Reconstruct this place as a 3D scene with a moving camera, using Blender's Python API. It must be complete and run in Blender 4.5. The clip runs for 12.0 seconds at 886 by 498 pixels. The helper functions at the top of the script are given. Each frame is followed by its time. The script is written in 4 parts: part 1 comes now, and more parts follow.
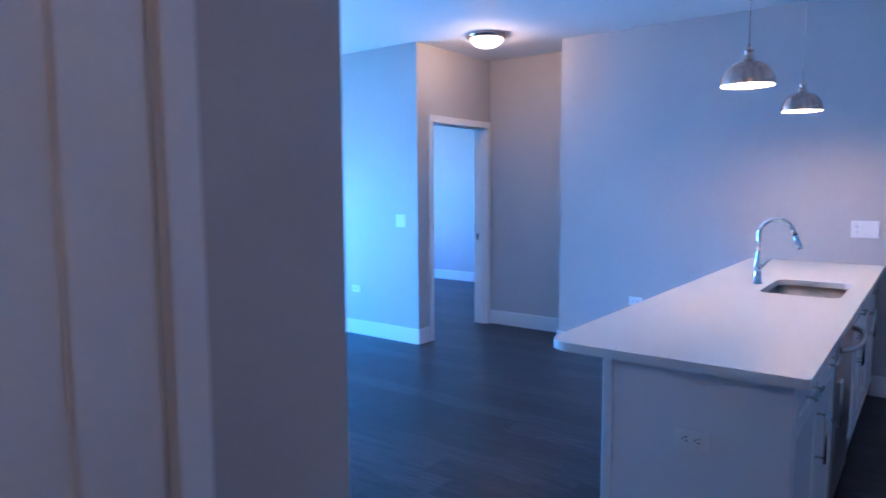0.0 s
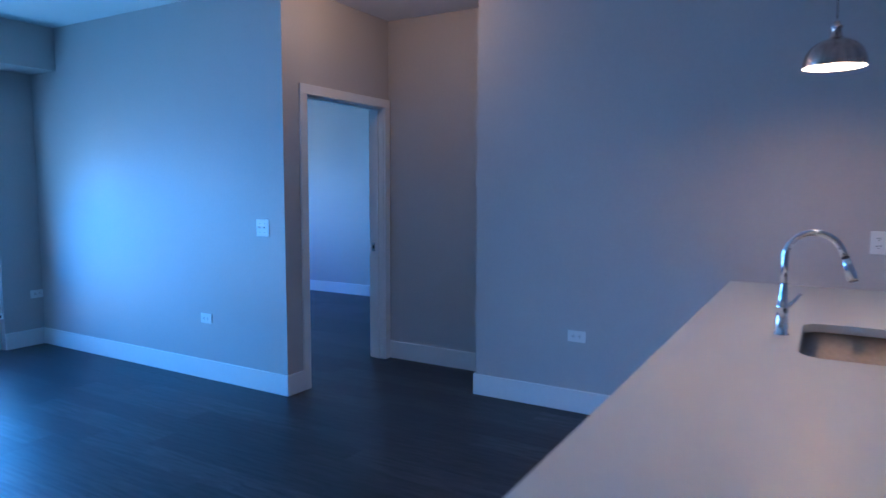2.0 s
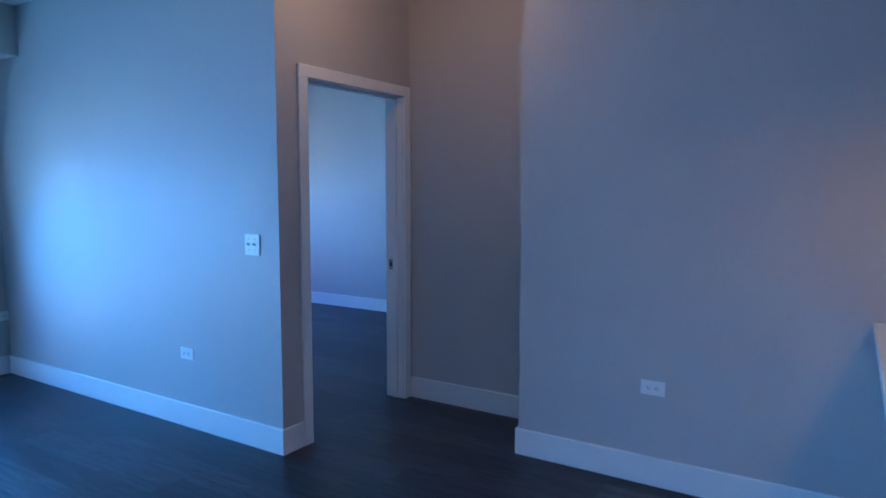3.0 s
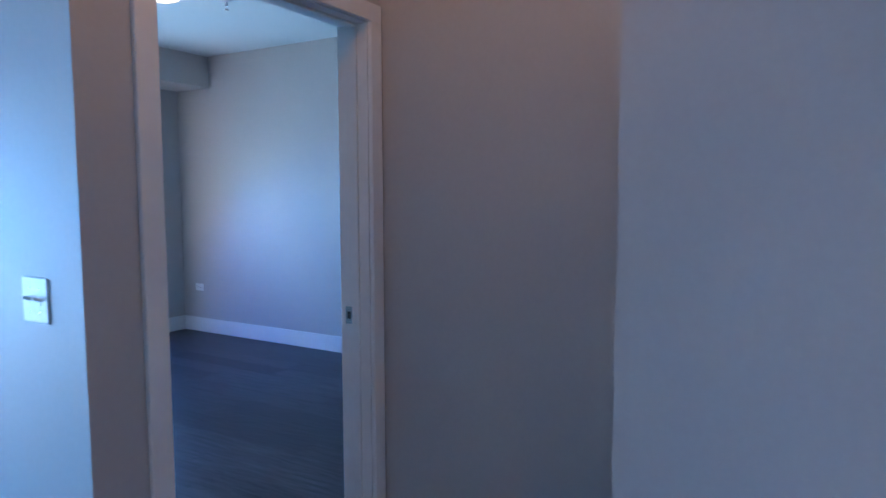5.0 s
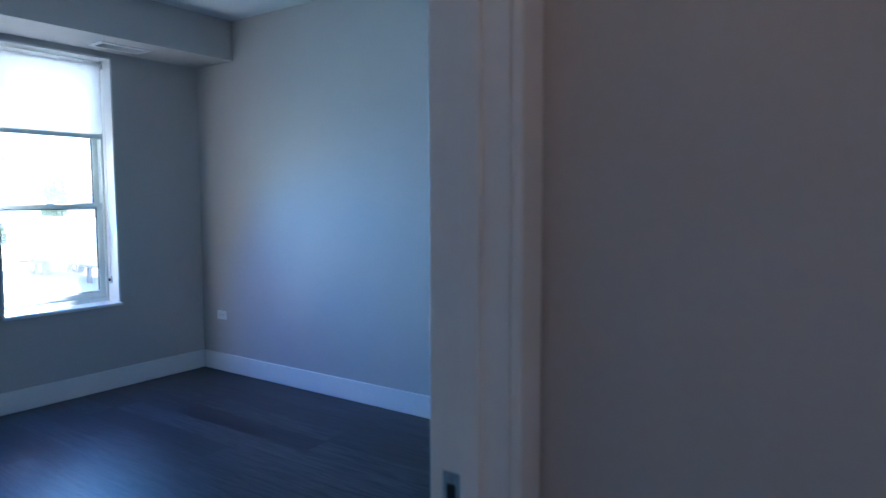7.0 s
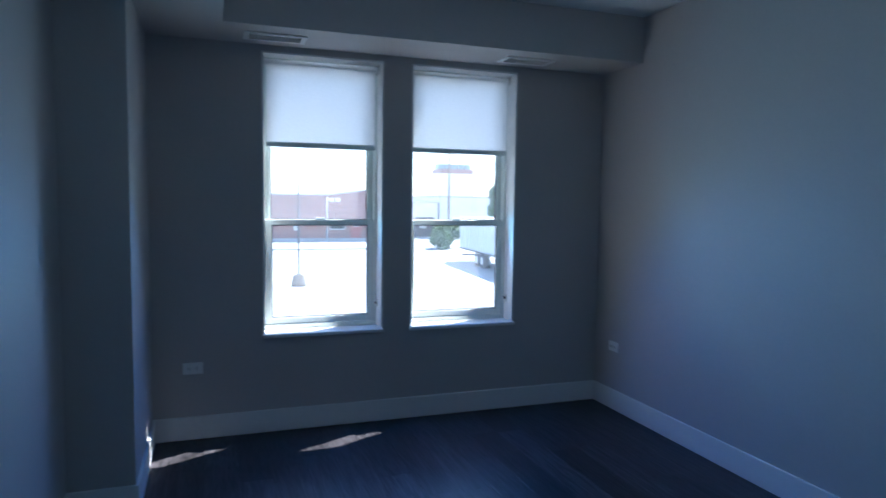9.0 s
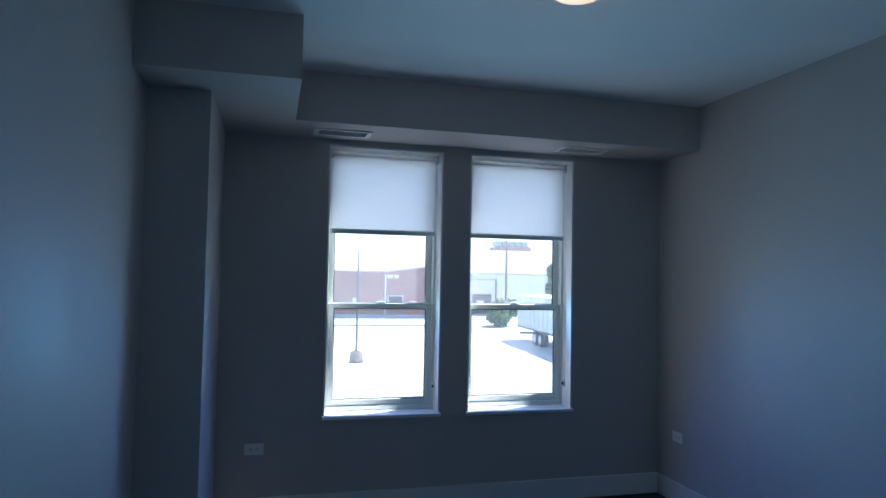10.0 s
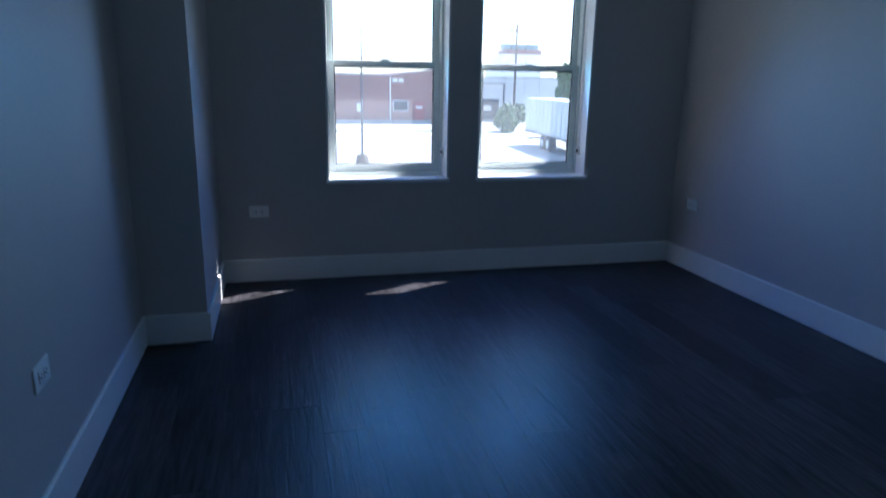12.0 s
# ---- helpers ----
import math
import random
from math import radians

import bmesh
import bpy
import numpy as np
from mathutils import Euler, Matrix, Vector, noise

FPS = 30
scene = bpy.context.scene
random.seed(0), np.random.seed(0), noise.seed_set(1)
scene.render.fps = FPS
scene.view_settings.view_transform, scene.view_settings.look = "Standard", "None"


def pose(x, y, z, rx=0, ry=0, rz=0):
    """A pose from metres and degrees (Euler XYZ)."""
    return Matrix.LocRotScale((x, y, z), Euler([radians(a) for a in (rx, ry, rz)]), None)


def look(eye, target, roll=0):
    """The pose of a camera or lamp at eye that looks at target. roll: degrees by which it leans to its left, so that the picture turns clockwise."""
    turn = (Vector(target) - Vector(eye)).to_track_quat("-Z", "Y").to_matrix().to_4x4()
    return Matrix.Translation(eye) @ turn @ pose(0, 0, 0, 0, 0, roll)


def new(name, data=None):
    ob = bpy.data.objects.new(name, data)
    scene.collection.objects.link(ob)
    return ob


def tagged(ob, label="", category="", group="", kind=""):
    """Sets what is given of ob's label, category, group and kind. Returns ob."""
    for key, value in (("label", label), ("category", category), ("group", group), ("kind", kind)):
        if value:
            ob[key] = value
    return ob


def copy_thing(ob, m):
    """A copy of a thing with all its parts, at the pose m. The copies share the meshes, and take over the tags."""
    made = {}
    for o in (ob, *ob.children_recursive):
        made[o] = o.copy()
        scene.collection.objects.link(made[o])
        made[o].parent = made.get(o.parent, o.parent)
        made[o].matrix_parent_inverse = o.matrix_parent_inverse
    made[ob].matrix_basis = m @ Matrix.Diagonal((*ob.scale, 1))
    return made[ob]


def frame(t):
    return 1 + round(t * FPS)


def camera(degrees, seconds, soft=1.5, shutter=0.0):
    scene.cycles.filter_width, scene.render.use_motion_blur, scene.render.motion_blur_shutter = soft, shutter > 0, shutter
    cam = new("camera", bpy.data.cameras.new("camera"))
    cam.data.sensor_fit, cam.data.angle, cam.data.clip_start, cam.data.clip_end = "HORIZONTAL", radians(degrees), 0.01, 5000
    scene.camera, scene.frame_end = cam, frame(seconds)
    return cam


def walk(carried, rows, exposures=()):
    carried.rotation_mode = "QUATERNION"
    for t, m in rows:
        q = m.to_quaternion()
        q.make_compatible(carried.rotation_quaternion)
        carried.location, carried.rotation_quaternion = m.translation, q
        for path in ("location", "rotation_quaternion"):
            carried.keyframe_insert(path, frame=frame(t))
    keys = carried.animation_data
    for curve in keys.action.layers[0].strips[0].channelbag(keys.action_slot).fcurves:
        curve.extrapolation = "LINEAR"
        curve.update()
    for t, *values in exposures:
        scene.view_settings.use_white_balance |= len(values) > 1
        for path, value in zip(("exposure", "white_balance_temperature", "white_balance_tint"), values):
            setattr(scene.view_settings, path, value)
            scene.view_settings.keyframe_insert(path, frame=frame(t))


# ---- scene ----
import itertools

cam = camera(68.2, 12.0, shutter=0.5)
PATH = [
    (0, (-4.652, -3.799, 1.477), (-3.063, -2.6, 1.284), -0.3),
    (0.5, (-4.308, -3.683, 1.464), (-2.628, -2.614, 1.277), 0.0),
    (1, (-3.921, -3.56, 1.443), (-2.202, -2.556, 1.258), -0.0),
    (1.5, (-3.567, -3.381, 1.442), (-1.85, -2.374, 1.252), -0.0),
    (2, (-3.246, -3.126, 1.436), (-1.527, -2.121, 1.246), 0.2),
    (2.5, (-2.875, -2.834, 1.453), (-1.176, -1.797, 1.257), 0.1),
    (3, (-2.485, -2.58, 1.472), (-0.796, -1.526, 1.281), 0.1),
    (3.2, (-2.335, -2.491, 1.436), (-0.647, -1.432, 1.262), 0.1),
    (4.8, (-1.036, -1.628, 1.43), (0.68, -0.616, 1.256), -0.3),
    (5.2, (-0.763, -1.431, 1.408), (0.955, -0.422, 1.242), 0.0),
    (5.5, (-0.551, -1.295, 1.427), (1.165, -0.282, 1.26), -0.4),
    (6, (-0.248, -1.042, 1.424), (1.459, -0.012, 1.246), -0.7),
    (6.5, (0.034, -0.769, 1.402), (1.705, 0.318, 1.233), -0.5),
    (8.3, (0.8, 0.055, 1.4), (1.998, 1.651, 1.263), -0.2),
    (8.5, (0.825, 0.055, 1.41), (1.836, 1.775, 1.273), -0.2),
    (9, (0.826, -0.004, 1.512), (1.495, 1.875, 1.363), 0.8),
    (9.5, (0.765, -0.027, 1.548), (1.336, 1.89, 1.504), 1.0),
    (10, (0.8, -0.075, 1.567), (1.3, 1.86, 1.649), 1.1),
    (10.5, (0.787, -0.043, 1.494), (1.274, 1.895, 1.582), 1.2),
    (11, (0.794, -0.059, 1.356), (1.268, 1.884, 1.384), 1.1),
    (11.5, (0.784, -0.002, 1.279), (1.265, 1.924, 1.032), 1.1),
    (12, (0.841, 0.135, 1.246), (1.319, 2.014, 0.752), 1.1),
]
EXPOSURES = [
    (0.0, 4.2, 4250, 19), (0.5, 3.9, 4300, 18), (1.0, 3.6, 4300, 15), (1.5, 3.3, 4350, 15), (2.0, 3.1, 4400, 15), (3.0, 3.12, 4650, 17), (5.0, 3.45, 5350, 19), (5.5, 3.75, 5500, 16),
    (6.5, 3.35, 5450, 12), (8.5, 2.15, 5300, 11), (9.5, 1.75, 5400, 12), (10.5, 1.7, 5500, 12), (12.0, 1.6, 5400, 13),
]
walk(cam, [(t, look(eye, target, roll)) for t, eye, target, roll in PATH], EXPOSURES)

# ---------------------------------------------------------------- light
SUN_WAY = Vector((-0.57, -0.28, -1.0)).normalized()
world = bpy.data.worlds.new("sky")
scene.world = world
world.use_nodes = True
sky = world.node_tree.nodes.new("ShaderNodeTexSky")
sky.sky_type = "NISHITA"
sky.sun_disc = False
sky.sun_elevation = math.asin(-SUN_WAY.z)
sky.sun_rotation = math.atan2(-SUN_WAY.x, -SUN_WAY.y)
world.node_tree.links.new(sky.outputs[0], world.node_tree.nodes["Background"].inputs[0])
world.node_tree.nodes["Background"].inputs[1].default_value = 0.15

sun = new("sun", bpy.data.lights.new("sun", "SUN"))
sun.data.energy, sun.data.angle, sun.data.color = 5.0, radians(0.5), (1.0, 0.94, 0.86)
sun.matrix_world = look((30, 15, 46), Vector((30, 15, 46)) + SUN_WAY)


def lamp_light(name, kind, place, watts, colour, size=0.1, aim=None, height=0.0, spread=180):
    data = bpy.data.lights.new(name, kind)
    data.energy, data.color = watts, colour
    if kind == "AREA":
        data.shape, data.size, data.size_y, data.spread = "RECTANGLE", size, height or size, radians(spread)
    else:
        data.shadow_soft_size = size
    ob = new(name, data)
    ob.matrix_world = look(place, aim) if aim else Matrix.Translation(place)
    return ob


WARM = (1.0, 0.51, 0.20)
SKYLIGHT = (0.008, 0.265, 1.0)
BALCONY_SKYLIGHT = (0.04, 0.39, 1.0)
GROUND_BOUNCE = (0.25, 0.75, 1.0)
BALCONY_BOUNCE = (0.26, 0.70, 1.0)
# daylight in the openings: blue from the sky slants down, paler light from the sunlit ground slants up
for x in (1.527, 2.511):
    lamp_light("window_skylight", "AREA", (x, 4.33, 1.40), 1.35, SKYLIGHT, 0.56, (x, 3.33, 0.70), 0.38, 125)
    lamp_light("window_ground_light", "AREA", (x, 4.35, 1.10), 0.98, GROUND_BOUNCE, 0.70, (x, 3.35, 1.38), 0.60, 112)
lamp_light("door_skylight", "AREA", (-1.73, 3.03, 1.25), 5.4, BALCONY_SKYLIGHT, 2.65, (-1.73, 2.0, 0.65), 0.9, 120)
lamp_light("door_ground_light", "AREA", (-1.73, 3.03, 1.10), 4.0, BALCONY_BOUNCE, 2.65, (-1.73, 2.0, 1.45), 1.4, 150)
PENDANTS = [(-1.47, -3.098, 1.910), (-0.215, -3.125, 1.905)]
# the third is an added, unseen hall light, inferred from the lit closet door
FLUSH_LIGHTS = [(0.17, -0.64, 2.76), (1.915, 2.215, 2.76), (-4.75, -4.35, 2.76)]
for x, y, z in PENDANTS:
    lamp_light("pendant_glow", "POINT", (x, y, z + 0.035), 1.1, WARM, 0.035)
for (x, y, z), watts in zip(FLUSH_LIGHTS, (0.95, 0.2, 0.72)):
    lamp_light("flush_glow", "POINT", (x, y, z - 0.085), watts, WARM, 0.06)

# ---------------------------------------------------------------- materials


def material(name, colour, rough=0.6, metal=0.0, grain=0.0, grain_scale=30.0, bump=0.0, bump_scale=120.0, stain=0.0, stain_scale=1.2, vary=0.0, stretch=(1, 1, 1), coat=0.0):
    """A painted, plastic, metal or stone surface: a base colour, fine grain, broad stains, small relief and a change from piece to piece."""
    m = bpy.data.materials.new(name)
    m.use_nodes = True
    nodes, links = m.node_tree.nodes, m.node_tree.links
    b = nodes["Principled BSDF"]
    b.inputs["Roughness"].default_value = rough
    b.inputs["Metallic"].default_value = metal
    b.inputs["Coat Weight"].default_value = coat
    co = nodes.new("ShaderNodeTexCoord")
    mp = nodes.new("ShaderNodeMapping")
    mp.inputs["Scale"].default_value = stretch
    links.new(co.outputs["Object"], mp.inputs["Vector"])
    value = nodes.new("ShaderNodeValue")
    value.outputs[0].default_value = 1.0
    total = value.outputs[0]
    for amount, scale, detail in ((grain, grain_scale, 6), (stain, stain_scale, 3)):
        if amount:
            n = nodes.new("ShaderNodeTexNoise")
            n.inputs["Scale"].default_value, n.inputs["Detail"].default_value = scale, detail
            links.new(mp.outputs[0], n.inputs["Vector"])
            r = nodes.new("ShaderNodeMapRange")
            r.inputs["From Min"].default_value, r.inputs["From Max"].default_value = 0.3, 0.7
            r.inputs["To Min"].default_value, r.inputs["To Max"].default_value = 1 - amount, 1 + amount
            links.new(n.outputs["Fac"], r.inputs["Value"])
            mul = nodes.new("ShaderNodeMath")
            mul.operation = "MULTIPLY"
            links.new(total, mul.inputs[0])
            links.new(r.outputs[0], mul.inputs[1])
            total = mul.outputs[0]
            if amount == stain:
                rr = nodes.new("ShaderNodeMapRange")
                rr.inputs["From Min"].default_value, rr.inputs["From Max"].default_value = 0.3, 0.7
                rr.inputs["To Min"].default_value, rr.inputs["To Max"].default_value = rough * 0.85, min(1, rough * 1.15)
                links.new(n.outputs["Fac"], rr.inputs["Value"])
                links.new(rr.outputs[0], b.inputs["Roughness"])
    if vary:
        info = nodes.new("ShaderNodeObjectInfo")
        r = nodes.new("ShaderNodeMapRange")
        r.inputs["To Min"].default_value, r.inputs["To Max"].default_value = 1 - vary, 1 + vary
        links.new(info.outputs["Random"], r.inputs["Value"])
        mul = nodes.new("ShaderNodeMath")
        mul.operation = "MULTIPLY"
        links.new(total, mul.inputs[0])
        links.new(r.outputs[0], mul.inputs[1])
        total = mul.outputs[0]
    sc = nodes.new("ShaderNodeVectorMath")
    sc.operation = "SCALE"
    sc.inputs[0].default_value = colour
    links.new(total, sc.inputs["Scale"])
    links.new(sc.outputs[0], b.inputs["Base Color"])
    if bump:
        n = nodes.new("ShaderNodeTexNoise")
        n.inputs["Scale"].default_value, n.inputs["Detail"].default_value = bump_scale, 4
        links.new(mp.outputs[0], n.inputs["Vector"])
        bp = nodes.new("ShaderNodeBump")
        bp.inputs["Strength"].default_value, bp.inputs["Distance"].default_value = bump, 0.002
        links.new(n.outputs["Fac"], bp.inputs["Height"])
        links.new(bp.outputs[0], b.inputs["Normal"])
    return m


WALL = material("grey_wall_paint", (0.50, 0.475, 0.455), 0.55, grain=0.02, grain_scale=60, bump=0.25, bump_scale=220, stain=0.03, stain_scale=1.4)
TRIM = material("white_trim_paint", (0.80, 0.79, 0.77), 0.4, grain=0.015, bump=0.06, bump_scale=90, stain=0.02)
CEILING = material("white_ceiling_paint", (0.78, 0.78, 0.77), 0.8, grain=0.02, grain_scale=80, bump=0.3, bump_scale=160, stain=0.02)
CABINET = material("white_cabinet_lacquer", (0.78, 0.78, 0.77), 0.35, stain=0.02, bump=0.03)
QUARTZ = material("white_quartz", (0.71, 0.735, 0.71), 0.26, grain=0.05, grain_scale=260)
QUARTZ.node_tree.nodes["Principled BSDF"].inputs["Specular IOR Level"].default_value = 0.15
STEEL = material("brushed_steel", (0.55, 0.53, 0.50), 0.28, 1.0, grain=0.08, grain_scale=40, stretch=(1, 1, 30), bump=0.05)
SINK_STEEL = material("sink_steel", (0.36, 0.33, 0.30), 0.44, 1.0, grain=0.08, grain_scale=60, stain=0.08, stain_scale=6)
# stretched colour grain paints vertical streaks in place of reflected highlights
BRUSHED = material("spun_nickel", (0.60, 0.45, 0.37), 0.24, 1.0, grain=0.25, grain_scale=45, stretch=(1, 1, 0.04), bump=0.3, bump_scale=70)
BRUSHED.node_tree.nodes["Principled BSDF"].inputs["Anisotropic"].default_value = 0.85
BRUSHED.node_tree.nodes["Principled BSDF"].inputs["Anisotropic Rotation"].default_value = 0.25
turned = BRUSHED.node_tree.nodes.new("ShaderNodeTangent")
turned.direction_type, turned.axis = "RADIAL", "Z"
BRUSHED.node_tree.links.new(turned.outputs[0], BRUSHED.node_tree.nodes["Principled BSDF"].inputs["Tangent"])
CHROME = material("chrome", (0.85, 0.86, 0.88), 0.06, 1.0)
NICKEL = material("nickel", (0.62, 0.60, 0.57), 0.25, 1.0, grain=0.05)
BLACK = material("black_slot", (0.01, 0.01, 0.01), 0.6)
DARK = material("dark_gasket", (0.03, 0.03, 0.035), 0.5)
PLASTIC = material("white_plastic", (0.82, 0.82, 0.80), 0.35, stain=0.01)
VINYL = material("white_window_vinyl", (0.75, 0.82, 0.79), 0.4, stain=0.03, stain_scale=4)
DULL_RED = material("weathered_red_paint", (0.32, 0.09, 0.07), 0.6, grain=0.1, stain=0.1)
RED = material("red_plastic", (0.55, 0.02, 0.015), 0.4)


def glass_material():
    m = bpy.data.materials.new("window_glass")
    m.use_nodes = True
    nodes, links = m.node_tree.nodes, m.node_tree.links
    nodes.remove(nodes["Principled BSDF"])
    out = nodes["Material Output"]
    clear = nodes.new("ShaderNodeBsdfTransparent")
    clear.inputs[0].default_value = (0.93, 0.96, 0.96, 1)
    gloss = nodes.new("ShaderNodeBsdfGlossy")
    gloss.inputs["Roughness"].default_value = 0.02
    fres = nodes.new("ShaderNodeFresnel")
    fres.inputs[0].default_value = 1.45
    mix = nodes.new("ShaderNodeMixShader")
    links.new(fres.outputs[0], mix.inputs[0])
    links.new(clear.outputs[0], mix.inputs[1])
    links.new(gloss.outputs[0], mix.inputs[2])
    # translucent share lays a white haze over the view, imitating lens glare
    glare_haze = nodes.new("ShaderNodeBsdfTranslucent")
    glare_haze.inputs[0].default_value = (0.8, 0.8, 0.8, 1)
    veil = nodes.new("ShaderNodeMixShader")
    veil.inputs[0].default_value = 0.09
    links.new(mix.outputs[0], veil.inputs[1])
    links.new(glare_haze.outputs[0], veil.inputs[2])
    links.new(veil.outputs[0], out.inputs[0])
    return m


def cloth_material():
    m = bpy.data.materials.new("roller_blind_cloth")
    m.use_nodes = True
    nodes, links = m.node_tree.nodes, m.node_tree.links
    nodes.remove(nodes["Principled BSDF"])
    out = nodes["Material Output"]
    front = nodes.new("ShaderNodeBsdfDiffuse")
    back = nodes.new("ShaderNodeBsdfTranslucent")
    co = nodes.new("ShaderNodeTexCoord")
    weave = nodes.new("ShaderNodeTexNoise")
    weave.inputs["Scale"].default_value, weave.inputs["Detail"].default_value = 90, 5
    ramp = nodes.new("ShaderNodeMapRange")
    ramp.inputs["To Min"].default_value, ramp.inputs["To Max"].default_value = 0.86, 0.97
    links.new(co.outputs["Object"], weave.inputs["Vector"])
    links.new(weave.outputs["Fac"], ramp.inputs["Value"])
    links.new(ramp.outputs[0], front.inputs["Color"])
    links.new(ramp.outputs[0], back.inputs["Color"])
    mix = nodes.new("ShaderNodeMixShader")
    mix.inputs[0].default_value = 0.82
    links.new(front.outputs[0], mix.inputs[1])
    links.new(back.outputs[0], mix.inputs[2])
    links.new(mix.outputs[0], out.inputs[0])
    return m


def glow_material(name, colour, strength):
    m = bpy.data.materials.new(name)
    m.use_nodes = True
    b = m.node_tree.nodes["Principled BSDF"]
    b.inputs["Base Color"].default_value = (0.9, 0.88, 0.84, 1)
    b.inputs["Roughness"].default_value = 0.3
    b.inputs["Emission Color"].default_value = (*colour, 1)
    b.inputs["Emission Strength"].default_value = strength
    return m


def floor_material():
    """Dark grey-brown vinyl planks with wood grain along y."""
    m = bpy.data.materials.new("dark_wood_plank")
    m.use_nodes = True
    nodes, links = m.node_tree.nodes, m.node_tree.links
    b = nodes["Principled BSDF"]
    b.inputs["Specular IOR Level"].default_value = 0.23
    co = nodes.new("ShaderNodeTexCoord")
    info = nodes.new("ShaderNodeObjectInfo")
    shift = nodes.new("ShaderNodeVectorMath")
    shift.operation = "MULTIPLY_ADD"
    shift.inputs[1].default_value = (1, 1, 1)
    comb = nodes.new("ShaderNodeCombineXYZ")
    far = nodes.new("ShaderNodeMath")
    far.operation = "MULTIPLY"
    far.inputs[1].default_value = 40
    links.new(info.outputs["Random"], far.inputs[0])
    links.new(far.outputs[0], comb.inputs[0])
    links.new(far.outputs[0], comb.inputs[1])
    links.new(co.outputs["Object"], shift.inputs[0])
    links.new(comb.outputs[0], shift.inputs[2])
    mp = nodes.new("ShaderNodeMapping")
    mp.inputs["Scale"].default_value = (22, 1.6, 1)
    links.new(shift.outputs[0], mp.inputs["Vector"])
    wave = nodes.new("ShaderNodeTexNoise")
    wave.inputs["Scale"].default_value, wave.inputs["Detail"].default_value = 2.2, 8
    wave.inputs["Roughness"].default_value, wave.inputs["Distortion"].default_value = 0.65, 0.6
    links.new(mp.outputs[0], wave.inputs["Vector"])
    ramp = nodes.new("ShaderNodeValToRGB")
    ramp.color_ramp.elements[0].position, ramp.color_ramp.elements[0].color = 0.36, (0.011, 0.0105, 0.011, 1)
    ramp.color_ramp.elements[1].position, ramp.color_ramp.elements[1].color = 0.68, (0.076, 0.067, 0.070, 1)
    links.new(wave.outputs["Fac"], ramp.inputs[0])
    tone = nodes.new("ShaderNodeMapRange")
    tone.inputs["To Min"].default_value, tone.inputs["To Max"].default_value = 0.6, 1.4
    links.new(info.outputs["Random"], tone.inputs["Value"])
    sc = nodes.new("ShaderNodeVectorMath")
    sc.operation = "SCALE"
    links.new(ramp.outputs[0], sc.inputs[0])
    links.new(tone.outputs[0], sc.inputs["Scale"])
    links.new(sc.outputs[0], b.inputs["Base Color"])
    rough = nodes.new("ShaderNodeMapRange")
    rough.inputs["To Min"].default_value, rough.inputs["To Max"].default_value = 0.25, 0.54
    links.new(wave.outputs["Fac"], rough.inputs["Value"])
    links.new(rough.outputs[0], b.inputs["Roughness"])
    bp = nodes.new("ShaderNodeBump")
    bp.inputs["Strength"].default_value, bp.inputs["Distance"].default_value = 0.9, 0.002
    links.new(wave.outputs["Fac"], bp.inputs["Height"])
    links.new(bp.outputs[0], b.inputs["Normal"])
    return m


GLASS = glass_material()
CLOTH = cloth_material()
BOWL = glow_material("lit_glass_bowl", (1.0, 0.68, 0.36), 0.30)
BULB = glow_material("lit_bulb", (1.0, 0.78, 0.52), 0.30)
PLANK = floor_material()
TAR = material("crack_sealer", (0.06, 0.06, 0.06), 0.7, grain=0.1)
BRICK_DARK = material("dark_brick_course", (0.20, 0.11, 0.09), 0.85, grain=0.15, grain_scale=3.0)
BRICK = material("red_brick_far", (0.27, 0.145, 0.12), 0.85, grain=0.2, grain_scale=2.0, stain=0.2, stain_scale=0.15)
CONCRETE = material("pale_concrete", (0.42, 0.41, 0.39), 0.9, grain=0.1, grain_scale=3, stain=0.12, stain_scale=0.2)
ASPHALT = material("worn_pale_asphalt", (0.36, 0.355, 0.34), 0.92, grain=0.12, grain_scale=4, stain=0.2, stain_scale=0.06)
SIDING = material("white_metal_siding", (0.62, 0.62, 0.60), 0.5, grain=0.05, grain_scale=2, stain=0.08, stain_scale=0.3)
TYRE = material("black_tyre", (0.02, 0.02, 0.02), 0.8)
HAZE_GLASS = material("pale_far_glass", (0.20, 0.26, 0.27), 0.2)
LEAF = material("leaf_green", (0.12, 0.18, 0.07), 0.6, grain=0.3, grain_scale=3)
BARK = material("bark", (0.12, 0.09, 0.065), 0.9, grain=0.3, grain_scale=12, bump=0.6, bump_scale=25)
DARKGLASS = material("dark_window_glass", (0.02, 0.025, 0.03), 0.08)
RAIL = material("dark_grey_rail_metal", (0.10, 0.105, 0.11), 0.45, 0.6, stain=0.1)

# ---------------------------------------------------------------- mesh helpers


def add_box(bm, x0, x1, y0, y1, z0, z1, bevel=0.0, segments=1):
    vs = [bm.verts.new((x, y, z)) for x, y, z in itertools.product((x0, x1), (y0, y1), (z0, z1))]
    faces = [bm.faces.new([vs[i] for i in f]) for f in ((0, 1, 3, 2), (4, 6, 7, 5), (0, 4, 5, 1), (2, 3, 7, 6), (0, 2, 6, 4), (1, 5, 7, 3))]
    if bevel:
        edges = {e for f in faces for e in f.edges}
        bmesh.ops.bevel(bm, geom=list(edges), offset=bevel, segments=segments, affect="EDGES", profile=0.5)
    return bm


def boxes(*all_boxes, bevel=0.0, segments=1):
    bm = bmesh.new()
    for b in all_boxes:
        add_box(bm, *b, bevel=bevel, segments=segments)
    return bm


